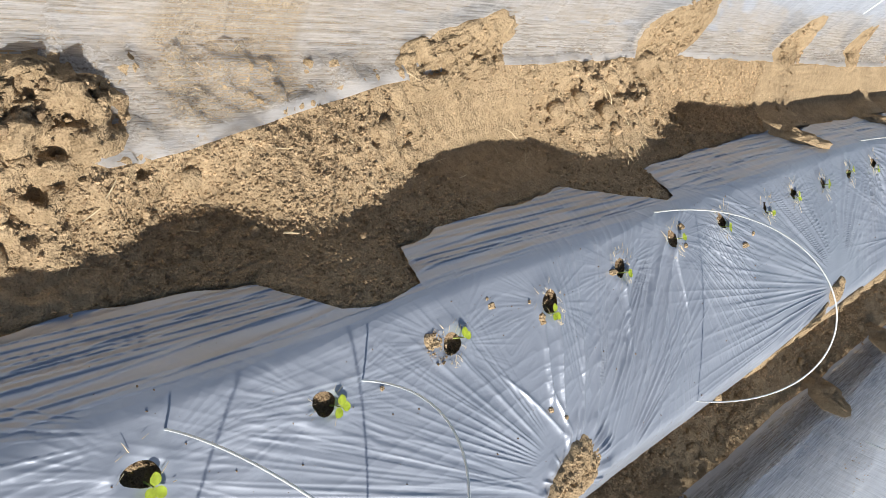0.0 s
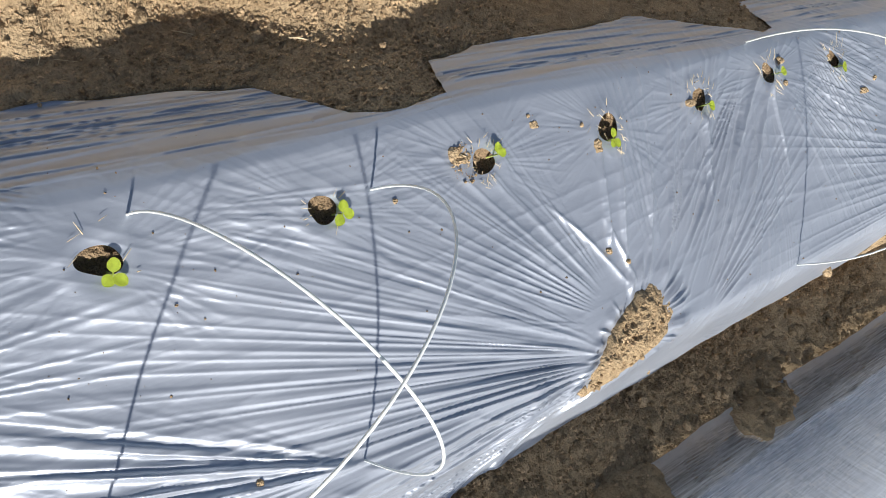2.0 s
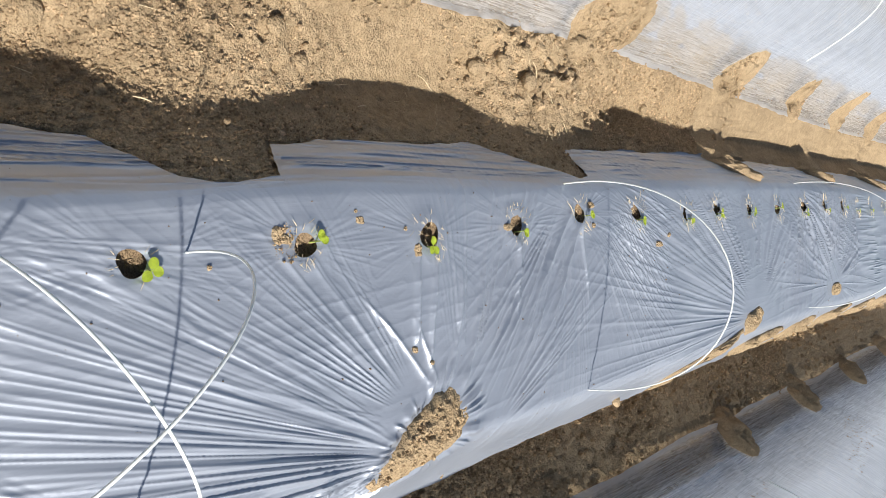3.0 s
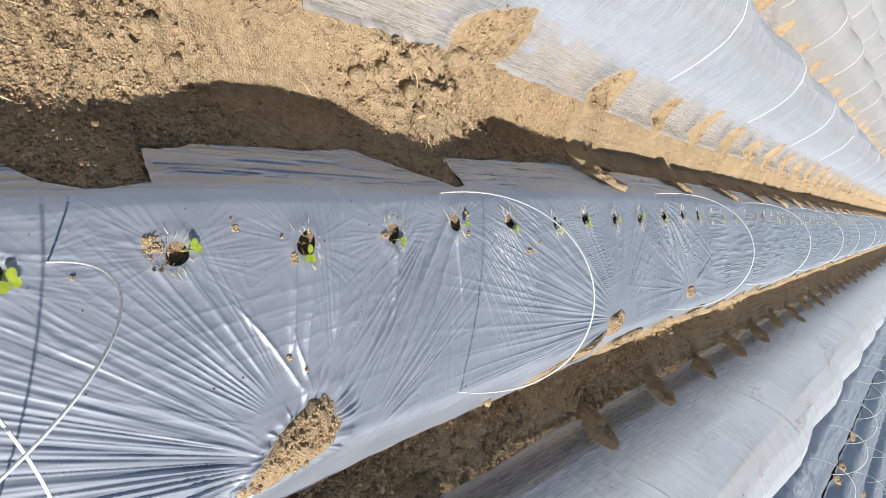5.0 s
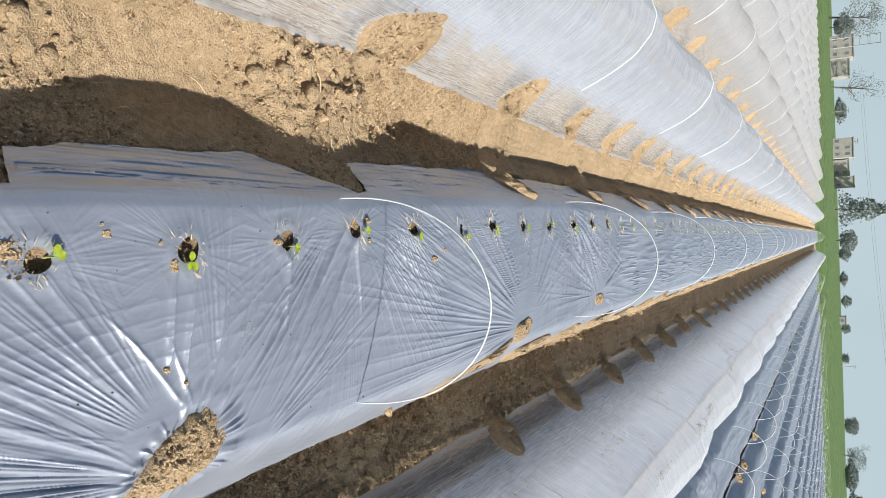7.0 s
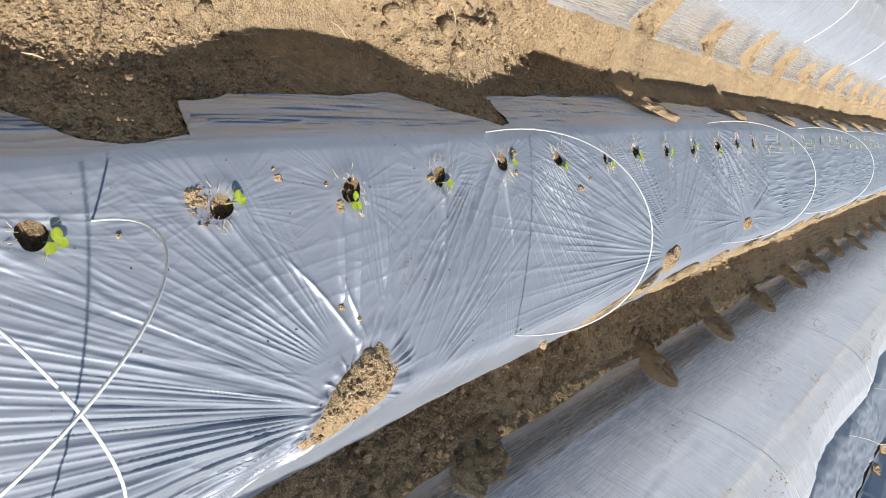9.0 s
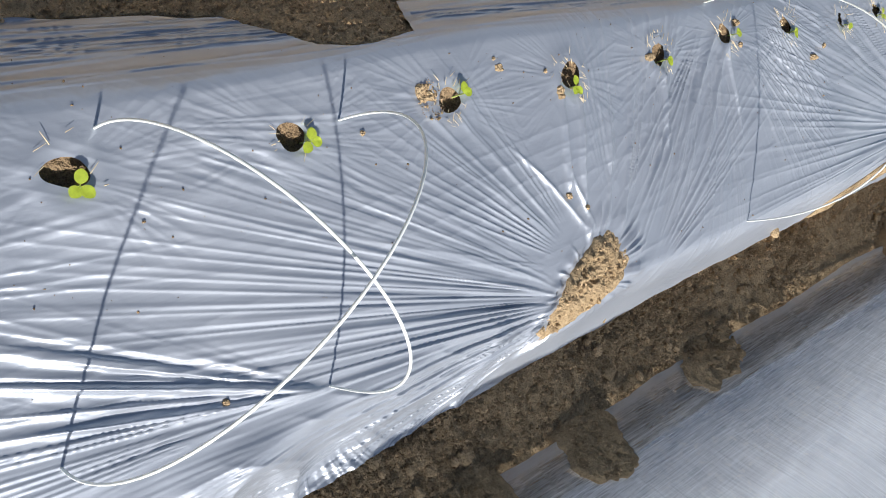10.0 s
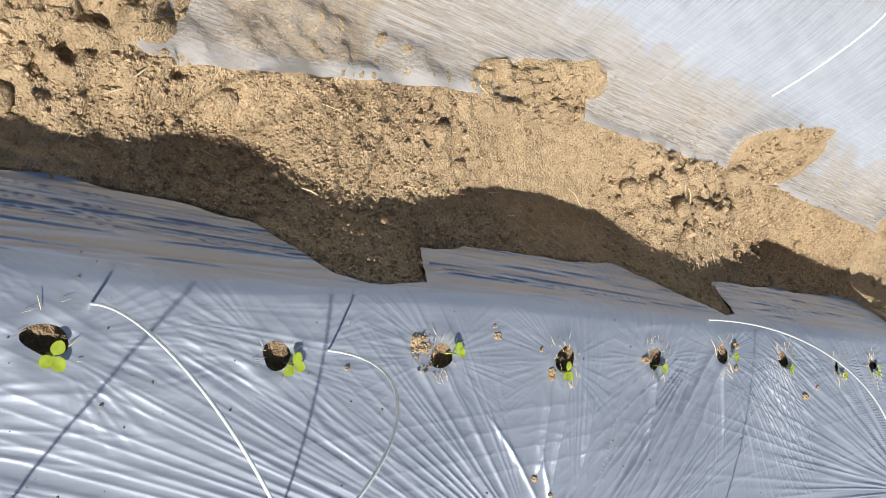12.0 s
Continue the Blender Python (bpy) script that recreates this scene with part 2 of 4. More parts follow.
TUN_EDGE = [(-0.9, -0.80), (0.25, -0.76), (0.285, -0.66), (0.31, -0.622), (0.5, -0.652), (0.75, -0.71), (1.03, -0.768), (1.3, -0.805), (1.55, -0.818), (2.25, -0.84), (2.62, -0.847), (3.7, -0.817), (4.6, -0.79), (6, -0.80), (56, -0.80)]
HOLES = [(-0.120, 0.203), (-0.119, 0.558), (-0.139, 0.918), (-0.152, 1.275), (-0.173, 1.627), (-0.205, 1.948), (-0.210, 2.295), (-0.205, 2.655), (-0.225, 2.946), (-0.225, 3.31), (-0.23, 3.67), (-0.245, 4.03)]
HOLES += [(-0.255, 4.36 + 0.345 * i) for i in range(36)]
HOLE_R = [(0.022, 0.031), (0.023, 0.028), (0.023, 0.030), (0.030, 0.031), (0.030, 0.023), (0.032, 0.023), (0.028, 0.025), (0.024, 0.020)]


def lut(table, y):
    a = np.array(table)
    return np.interp(y, a[:, 0], a[:, 1])


def fan(x, y, cx, cy, toward, spread, reach, freq, amp, seed, inner=0.02):
    """Folds of stretched film that run out from one point."""
    full = np.zeros(np.shape(x))
    near = np.hypot(x - cx, y - cy) < 2.1 * reach
    if not near.any():
        return full
    dx, dy = x[near] - cx, y[near] - cy
    r = np.hypot(dx, dy) + 1e-6
    ang = np.arctan2(dx, dy)
    d = np.angle(np.exp(1j * (ang - radians(toward))))
    win = np.exp(-(d / radians(spread)) ** 4) * smooth(r / inner) * np.exp(-(r / reach) ** 2) * smooth((r - 0.03) / 0.17)
    least = 0.0045 + 0.006 * abs(math.sin(radians(toward)))
    win = win * smooth((r / freq - 0.6 * least) / (0.6 * least))
    n = vnoise(d * freq, r * 0.7, seed) + 0.5 * smooth((r / freq / 2.1 - 0.6 * least) / (0.6 * least)) * vnoise(d * freq * 2.1, r * 0.9, seed + 5)
    ridge = np.clip(1 - np.abs(n), 0, 1)
    full[near] = amp * win * (0.6 * ridge ** 2 + 0.7 * ridge ** 5 - 0.4)
    return full


def bed_profile(x, y):
    """Smooth form of the centre bed, without folds."""
    top = 0.172 + 0.012 * fbm(x * 2.2, y * 1.6, 3, 3)
    sl, sr = lut(SHOULDER_L, y), lut(SHOULDER_R, y)
    run = np.clip((sl + 0.035 - x) / 0.18, 0, 1)
    left = np.where(run < 0.3, run * run / 0.51, (run - 0.15) / 0.85)
    right = smooth((x - sr + 0.04) / 0.22)
    crown = 0.018 * (1 - np.clip(((x - (sl + sr) / 2) / 0.33) ** 2, 0, 1))
    return (top + crown) * (1 - left) * (1 - right) - 0.025 * left - 0.03 * right


def pleat(x, y, x0, y0, x1, y1, wide, amp):
    """One straight ridge of pulled film between two points."""
    dx, dy = x1 - x0, y1 - y0
    ln = math.hypot(dx, dy)
    t = ((x - x0) * dx + (y - y0) * dy) / ln ** 2
    d = ((x - x0) * dy - (y - y0) * dx) / ln + 0.004 * np.sin(t * 5 + x0 * 40)
    w = wide * (0.45 + 0.55 * np.clip(1 - t, 0, 1))
    return amp * np.exp(-(np.abs(d) / w) ** 1.3) * smooth(t / 0.12) * smooth((1.0 - t) / 0.45)


def patch_ring(x, y):
    """Distance in metres outward from the rim of the soil patch, roughly, and the angle round it."""
    ct, st = math.cos(radians(30)), math.sin(radians(30))
    u, v = (x - 0.332) * ct + (y - 1.235) * st, (y - 1.235) * ct - (x - 0.332) * st
    u = u / (1 + 0.30 * np.clip(v / 0.165, -1, 1))
    r = (np.abs(u / 0.088) ** 2.5 + np.abs(v / 0.165) ** 2.5) ** (1 / 2.5)
    return (r - 1) * 0.12, np.arctan2(u / 0.088, v / 0.165)


def folds(x, y):
    z = 0
    # wide soft waves, then the sharp creases on them
    z = z + fan(x, y, 0.36, 1.21, 182, 30, 0.8, 13, 0.006, 311)
    z = z + fan(x, y, 0.318, 0.53, 197, 16, 0.5, 12, 0.008, 314)
    z = z + fan(x, y, 0.36, 1.25, 180, 32, 0.80, 54, 0.0082, 11)
    z = z + fan(x, y, 0.36, 1.25, 184, 30, 0.6, 82, 0.0036, 111)
    z = z + fan(x, y, 0.30, 1.25, -140, 22, 0.5, 24, 0.0060, 12)
    z = z + fan(x, y, 0.30, 1.36, -66, 30, 0.62, 22, 0.0070, 13)
    z = z + fan(x, y, 0.40, 1.42, -38, 18, 0.7, 24, 0.0055, 113)
    z = z + fan(x, y, 0.40, 1.50, 48, 50, 0.3, 20, 0.0040, 213)
    z = z + fan(x, y, 0.318, 0.53, 196, 16, 0.5, 46, 0.0085, 14)
    z = z + fan(x, y, 0.36, 0.52, 95, 80, 0.25, 17, 0.0080, 15)
    z = z + fan(x, y, -0.176, 0.256, 14, 20, 0.5, 26, 0.0022, 16)
    z = z + fan(x, y, -0.176, 0.256, 196, 20, 0.35, 20, 0.0035, 216)
    z = z + fan(x, y, -0.02, -0.22, 8, 26, 0.45, 20, 0.0030, 116)
    z = z + fan(x, y, -0.307, 1.92, 40, 26, 0.7, 36, 0.0050, 17)
    z = z + fan(x, y, -0.30, 1.92, 118, 34, 0.6, 24, 0.0070, 18)
    z = z + fan(x, y, -0.34, 2.12, 30, 50, 0.5, 22, 0.005, 118)
    z = z + fan(x, y, 0.24, 3.32, 205, 44, 1.0, 36, 0.0080, 19)
    z = z + fan(x, y, 0.24, 3.28, -60, 40, 0.6, 26, 0.0080, 119)
    z = z + fan(x, y, 0.18, 4.5, -90, 110, 0.8, 17, 0.009, 20)
    for x0, y0, x1, y1, w, a in ((0.113, 1.205, -0.14, 1.245, 0.009, 0.012), (0.145, 1.255, -0.13, 1.30, 0.008, 0.012), (0.21, 1.28, 0.02, 1.20, 0.008, 0.008), (0.20, 1.26, -0.06, 1.02, 0.008, 0.008),
                                 (0.22, 1.32, -0.10, 1.40, 0.007, 0.007), (0.24, 1.36, -0.08, 1.50, 0.007, 0.007), (0.318, 0.53, 0.20, -0.05, 0.008, 0.012), (0.318, 0.53, 0.13, 0.0, 0.008, 0.011),
                                 (-0.205, 1.95, 0.15, 1.95, 0.010, 0.010), (-0.15, 1.63, 0.12, 1.60, 0.009, 0.010), (-0.21, 1.97, 0.14, 1.72, 0.010, 0.009), (-0.24, 1.93, 0.10, 1.62, 0.009, 0.008), (-0.13, 1.66, 0.16, 1.52, 0.009, 0.008)):
        z = z + pleat(x, y, x0, y0, x1, y1, w, a)
    for i, (hx, hy) in enumerate(HOLES[:14]):
        z = z + fan(x, y, hx, hy, 0, 60, 0.13, 13, 0.006, 30 + i, 0.05) + fan(x, y, hx, hy, 180, 60, 0.13, 13, 0.006, 60 + i, 0.05)
        z = z + 0.004 * np.exp(-((np.hypot(x - hx, y - hy) - 0.045) / 0.02) ** 2)
    for i in range(20):
        z = z + fan(x, y, 0.25 + 0.04 * math.sin(i * 2.1), 5.6 + i * 0.9, -100, 80, 0.8, 10, 0.016, 50 + i)
        z = z + fan(x, y, -0.35, 4.0 + i * 1.03, 70, 60, 0.6, 10, 0.013, 250 + i)
    # torn, puckered rim round the soil patch
    ring, angle = patch_ring(x, y)
    z = z + 0.012 * np.exp(-((ring - 0.012) / 0.026) ** 2) * (1 - np.abs(vnoise(angle * 9, ring * 8, 91))) ** 1.5 * (ring > -0.03)
    # long creases drawn along the left side, closing in on the corners of the flaps
    side = smooth((lut(SHOULDER_L, y) + 0.02 - x) / 0.08)
    sx = x - lut(SHOULDER_L, y)
    z = z + side * (0.006 * (1 - np.abs(vnoise(sx * 66 + y * 2.2, y * 0.45, 71))) ** 2 + 0.006 * (1 - np.abs(vnoise(sx * 125 - y * 3, y * 0.7, 77))) ** 3 + 0.004 * vnoise(sx * 24 + y * 4, y * 1.1, 78))
    slack = smooth((x - lut(SHOULDER_R, y) + 0.07) / 0.07) * np.exp(-((y - 0.5) / 0.5) ** 2)
    z = z + slack * (0.026 * (1 - np.abs(vnoise(x * 8 + y * 9, y * 3 - x * 4, 72))) ** 2 + 0.006 * (1 - np.abs(vnoise(x * 22 - y * 9, y * 11 + x * 6, 74))) ** 2)
    # faint crumples everywhere on the top
    z = z + 0.0012 * (1 - np.abs(vnoise(x * 24 + y * 3, y * 1.0 - x * 1, 75))) ** 3
    calm = np.clip(vnoise(x * 3 + 5, y * 3, 79) + 0.15, 0, 1)
    z = z + calm * (0.0014 * (1 - np.abs(vnoise(x * 30 + y * 12, y * 22 - x * 9, 80))) ** 3)
    return z


def film_z(x, y):
    return bed_profile(x, y) + folds(x, y)


TUN_D = [0, 0.1, 0.2, 0.27, 0.32, 0.36, 0.42, 0.48, 0.56]
TUN_Z = [0.635, 0.605, 0.52, 0.41, 0.305, 0.205, 0.085, 0.0, -0.065]


def hoop_phase(seed):
    return 0.03 if seed == 2 else (0.9 + 0.3 * seed) % 2.07


def tunnel_z(x, y, c, seed):
    d = np.abs(x - c) * (1 + 0.02 * vnoise(y * 0.9, y * 0 + seed, seed))
    z = np.interp(d, TUN_D, TUN_Z)
    sag = 0.5 - 0.5 * np.cos(2 * math.pi * (y - hoop_phase(seed)) / 2.07)
    z = z * (1 - 0.09 * sag * smooth(z / 0.4))
    z = z + 0.010 * smooth(z / 0.1) * fbm(x * 3, y * 7, 3, seed)
    edge = smooth((d - 0.34) / 0.1)
    return z + edge * 0.007 * (1 - np.abs(vnoise(x * 6 + y * 8, y * 38, seed + 3))) ** 2


SHADE_X = [(-1, -0.50), (0.13, -0.483), (0.33, -0.495), (0.42, -0.546), (0.51, -0.558), (0.6, -0.54), (0.69, -0.49), (0.8, -0.47), (0.91, -0.485), (1.08, -0.53), (1.28, -0.59), (1.5, -0.618), (1.71, -0.612), (1.92, -0.531), (2.15, -0.513), (2.5, -0.605), (2.83, -0.69), (3.13, -0.67), (3.6, -0.62), (56, -0.62)]
SHADE_Z = [(-1, -0.07), (0.13, -0.06), (0.33, -0.065), (0.42, -0.108), (0.51, -0.115), (0.6, -0.10), (0.69, -0.05), (0.8, -0.027), (0.91, -0.04), (1.08, -0.072), (1.28, -0.122), (1.5, -0.138), (1.71, -0.128), (1.92, -0.047), (2.15, -0.023), (2.5, -0.095), (2.83, -0.165), (3.13, -0.13), (3.6, -0.10), (56, -0.10)]
MOUNDS = [(-0.52, 3.62), (-0.56, 4.95), (-0.56, 6.1), (-0.56, 7.2), (-0.57, 8.3), (-0.57, 9.4), (-0.57, 10.5), (-0.57, 11.7), (-0.57, 12.8)]


def furrow_left(x, y):
    """Form of the furrow between the centre bed and the covered row."""
    xl, xs, zs, xt = lut(FLAP, y), lut(SHADE_X, y), lut(SHADE_Z, y), lut(TUN_EDGE, y)
    edge = np.maximum(bed_profile(xl, y), -0.02) - 0.004
    t = np.clip((xl - x) / np.maximum(xl - xs, 0.02), 0, 1)
    t2 = np.clip((xs - x) / np.maximum(xs - xt, 0.05), 0, 1)
    z = edge + (zs - edge) * (0.55 * t ** 0.7 + 0.45 * smooth(t)) + (-0.012 - zs) * (0.5 * t2 + 0.5 * smooth(t2))
    for mx, my in MOUNDS:
        z = z + 0.06 * np.exp(-((x - mx) / 0.17) ** 2 - ((y - my) / 0.16) ** 2)
    return z


def ground_z(x, y):
    """Bare soil: furrows with clods, ridges under the rows."""
    inside = (y < FIELD_END)
    z = 0.008 * fbm(x * 1.7, y * 1.3, 3, 5)
    rough = np.clip(vnoise(x * 2.6, y * 1.9, 9) + 0.45, 0.15, 1.2)
    rough = rough + 1.4 * np.exp(-((x + 0.72) / 0.2) ** 2 - ((y - 0.12) / 0.3) ** 2) + 1.0 * np.exp(-((x + 0.68) / 0.12) ** 2 - ((y - 1.98) / 0.3) ** 2) + 0.6 * (x > 0.4)
    near = np.exp(-np.maximum(0, np.hypot(x, y - 2) - 9) / 12)
    lumps = np.clip(fbm(x * 22, y * 22, 3, 8), -0.2, 1.2)
    z = z + near * (rough * (0.008 * fbm(x * 16, y * 16, 4, 7, 0.6) + 0.016 * lumps - 0.004) + 0.005 * fbm(x * 70, y * 70, 2, 6, 0.6))
    for hx, hy, r, dep in PRINTS:
        z = z - dep * np.exp(-(((x - hx) / r) ** 2 + ((y - hy) / (r * 0.8)) ** 2) ** 2)
    low = -np.interp(y, [0, 1.0, 2.6, 6], [0.045, 0.05, 0.075, 0.065])
    bed = bed_profile(x, y)
    xl, xr = lut(FLAP, y), lut(EDGE_R, y)
    into = np.minimum(x - np.maximum(np.maximum(lut(FLAP, y - 0.05), lut(FLAP, y + 0.05)), xl), xr - x)
    bare_right = x > xr
    bare_left = x < xl
    mid = (x < 0.75)
    under = bed - 0.016 - 0.045 * smooth((into - 0.01) / 0.05)
    soil = np.where(mid, np.where(bare_right, np.maximum(bed, -0.025) + z + low + 0.02, under), z + low - 0.005)
    # ridges of the other rows
    kr = np.round((x - ROW_R) / PITCH)
    kl = np.round((x - ROW_L) / PITCH)
    d = np.where(x > 0, np.abs(x - ROW_R - kr * PITCH), np.abs(x - ROW_L - kl * PITCH))
    ridge = 0.13 * (1 - smooth((d - 0.25) / 0.22)) * inside
    soil = np.where(x > 0.75, soil + ridge, soil)
    left = np.where(x > -1.1, furrow_left(x, y) + z, z + low) + np.where(x < -0.75, ridge, 0)
    soil = np.where(bare_left, left, soil)
    return np.where(inside, soil, 0.0)


PRINTS = [(-0.641, 0.985, 0.020, 0.035), (-0.578, 1.04, 0.016, 0.03), (-0.705, 0.955, 0.014, 0.03), (-0.713, 1.74, 0.016, 0.035), (-0.686, 1.98, 0.018, 0.035), (-0.568, 1.19, 0.012, 0.02), (-0.72, 2.1, 0.02, 0.03),
          (-0.676, 0.26, 0.02, 0.03), (-0.605, 0.21, 0.022, 0.035), (-0.571, 0.167, 0.018, 0.03), (-0.626, 0.396, 0.018, 0.03), (-0.74, 1.85, 0.02, 0.03), (-0.64, 2.05, 0.022, 0.03)]

# ---- ground ----
gx = spaced((-700, -60, 60), (-60, -20, 4), (-20, -2.4, 0.33), (-2.4, -1.15, 0.06), (-1.15, -0.95, 0.03), (-0.95, -0.26, 0.007), (-0.26, 0.40, 0.04), (0.40, 0.85, 0.009), (0.85, 2.6, 0.06), (2.6, 20, 0.33), (20, 60, 4), (60, 700, 60))
gy = spaced((-40, -3, 3), (-3, -0.6, 0.1), (-0.6, 3.4, 0.0088), (3.4, 7, 0.05), (7, 20, 0.12), (20, 56, 0.3), (56, 120, 4), (120, 1200, 90))
GX, GY = np.meshgrid(gx, gy)
ground = tagged(sheet("ground", GX, GY, ground_z(GX, GY), SOIL), "dry sandy brown soil of the field furrows", "ground", kind="structure")

# ---- mulch film of the centre bed ----
fy = spaced((-0.5, 2.5, 0.0033), (2.5, 5, 0.011), (5, 14, 0.08), (14, FIELD_END - 0.3, 0.6))
fu = np.linspace(0, 1, 411)
FU, FY = np.meshgrid(fu, fy)
edge_wob = 0.006 * fbm(FY * 9, FY * 0, 3, 61)
XL, XR = lut(FLAP, FY) + edge_wob, lut(EDGE_R, FY) + 0.8 * edge_wob
FX = np.where(FU < 0.2, XL + (-0.225 - XL) * FU / 0.2, -0.225 + (XR + 0.225) * (FU - 0.2) / 0.8)
keep = np.ones((len(fy) - 1, len(fu) - 1), bool)
for i, (hx, hy) in enumerate(HOLES):
    rx, ry = HOLE_R[i % len(HOLE_R)]
    dx, dy = (FX - hx) / rx, (FY - hy) / ry
    a = np.arctan2(dy, dx)
    rr = np.hypot(dx, dy) / (1 + 0.10 * np.sin(2 * a + i) + 0.06 * np.sin(3 * a + 2 * i))
    near = np.abs(rr - 1) < 0.11
    FX = np.where(near, hx + (FX - hx) / rr, FX)
    FY = np.where(near, hy + (FY - hy) / rr, FY)
    rr = np.where(near, 1.0, rr)
    inn = rr < 1.001
    keep &= ~(inn[:-1, :-1] & inn[1:, :-1] & inn[:-1, 1:] & inn[1:, 1:])
FZ = film_z(FX, FY)
dust = np.zeros(FX.shape)
for i, (hx, hy) in enumerate(HOLES[:40]):
    w = 0.055 if i < 3 else 0.04
    dust = np.maximum(dust, 0.95 * np.exp(-((FX - hx - 0.005) / w) ** 2 - ((FY - hy + 0.01) / (w * 1.5)) ** 2))
    dust = np.maximum(dust, 0.55 * np.exp(-((FX - hx + 0.09) / 0.05) ** 2 - ((FY - hy - 0.1) / 0.14) ** 2))
dust = np.maximum(dust, 0.55 * np.exp(-((FX - lut(SHOULDER_L, FY) - 0.06) / 0.04) ** 2) * (0.6 + 0.5 * vnoise(FY * 5, FX * 9, 95)))
dust = np.maximum(dust, 0.9 * np.exp(-((FX + 0.11) / 0.06) ** 2 - ((FY - 0.02) / 0.16) ** 2))
dust = np.maximum(dust, 0.5 * np.exp(-((FX - 0.1) / 0.1) ** 2 - ((FY + 0.05) / 0.15) ** 2))
dust = np.maximum(dust, 0.5 * smooth((FX - XR + 0.08) / 0.08) * (FY > 1.6))
film = tagged(sheet("mulch_film", FX, FY, FZ, SILVER, keep, dust=dust), "wrinkled silver grey plastic mulch film over the planted bed", "mulch film")


# ---- hoops ----
def hoop(foot_a, foot_b, height, lean=0.0, radius=0.0023, label="thin white fibreglass hoop arching over the bed"):
    a, b = Vector(foot_a), Vector(foot_b)
    pts = []
    n = 40 if a.y < 7 and abs(a.x) < 1 else 18
    for k in range(n + 1):
        t = math.pi * k / n
        p = (a + b) / 2 - (b - a) / 2 * math.cos(t)
        p.z = a.z + (b.z - a.z) * k / n + height * math.sin(t) ** 0.9
        p.y += lean * math.sin(t)
        pts.append(p)
    pts = [Vector((a.x, a.y, a.z - 0.06))] + pts + [Vector((b.x, b.y, b.z - 0.06))]
    ob = part("tunnel_hoop", tube_bm(pts, radius, 8 if n == 40 else 5), FIBRE)
    return tagged(ob, label, "tunnel hoop", "hoops along the beds")


def fz(x, y):
    return float(film_z(np.array([x]), np.array([y]))[0])


def fpt(x, y):
    return (x, y, fz(x, y))


hoop(fpt(-0.176, 0.256), fpt(0.316, 0.529), 0.43, label="white fibreglass hoop crossing its neighbour over the bed")
hoop(fpt(-0.134, 0.659), fpt(0.28, 0.10), 0.465, label="white fibreglass hoop crossing its neighbour over the bed")
for i in range(25):
    y = 1.91 + 2.07 * i + (0.03 if i else 0)
    hoop(fpt(-0.30 - 0.07 * min(i, 1), y), fpt(0.33 - 0.06 * min(i, 1), y + 0.03), 0.48 + 0.02 * math.sin(i * 3))


# ---- covered tunnels and bare rows on both sides ----


def tunnel(c, seed, fine):
    root = tagged(new("row_tunnel"), "low tunnel of milky plastic film pulled over hoops", "row tunnel", "low tunnels")
    root.location = (c, 0, 0)
    ys = spaced((-0.9, 6, 0.025), (6, 16, 0.08), (16, 55.4, 0.2)) if fine else spaced((-0.9, 55.4, 0.23))
    us = np.linspace(-0.56, 0.56, 81 if fine else 23)
    U, Y = np.meshgrid(us, ys)
    wob = 1 + 0.03 * fbm(Y * 1.7, Y * 0 + seed, 3, seed)
    X = U * wob
    if c == ROW_L:
        out = lut(TUN_EDGE, Y) - c + 0.006 * fbm(Y * 6, Y * 0, 3, 8)
        X = np.where(U > 0.3, 0.3 + (U - 0.3) / 0.26 * (out - 0.3), U)
    Z = tunnel_z(X + c, Y, c, seed) + 0.012
    if fine:
        Z = np.maximum(Z, ground_z(X + c, Y) + 0.006)
    dry = np.zeros(X.shape)
    if c == ROW_L:
        for wx, wy, rx, ry in ((-0.84, 0.62, 0.16, 0.17),):
            dry = np.maximum(dry, smooth(1.9 - 1.4 * ((np.abs(X + c - wx) / rx) ** 3 + (np.abs(Y - wy) / ry) ** 3)))
    dry = np.where(np.abs(U) > 0.54, -0.9, dry)
    sheet("film_cover", X, Y, Z, CLEAR, parent=root, dust=dry)
    for i in range(27):
        y = hoop_phase(seed) + 2.07 * i
        ds = [-0.36 + 0.72 * k / 20 for k in range(21)]
        zs = tunnel_z(np.array(ds) + c, np.full(21, y), c, seed) + 0.0135
        part("hoop", tube_bm([Vector((d, y, z)) for d, z in zip(ds, zs)], 0.0034, 5), FIBRE, root, "white fibreglass hoop")
    return root


def plain_bed(c, seed):
    """A low film-covered bed under or without a tunnel."""
    ys = spaced((-0.8, 9, 0.035), (9, 55.5, 0.25)) if abs(c) < 4.5 else spaced((2, 55.5, 0.25))
    covered = abs(c) < 2
    half = 0.42 if covered else 0.56
    us = np.linspace(-half, half, 51 if abs(c) < 4.5 else 25)
    U, Y = np.meshgrid(us, ys)
    U = U * (1 + 0.05 * fbm(Y * 1.4, Y * 0 + seed, 2, seed) * (np.abs(U) > 0.45))
    Z = 0.175 * (1 - smooth((np.abs(U) - half * 0.5) / (half * 0.48))) - 0.012 + 0.014 * fbm((U + c) * 5, Y * 4, 3, seed)
    Z = Z + 0.020 * (1 - np.abs(vnoise((U + c) * 9 + Y * 2, Y * 6 - U * 8, seed))) ** 2 + 0.012 * (1 - np.abs(vnoise((U + c) * 21 - Y * 5, Y * 9 + U * 9, seed + 9))) ** 3
    return tagged(sheet("mulch_film", U + c, Y, Z, SILVER), "silver grey mulch film over a neighbouring bed", "mulch film", "neighbouring film beds")


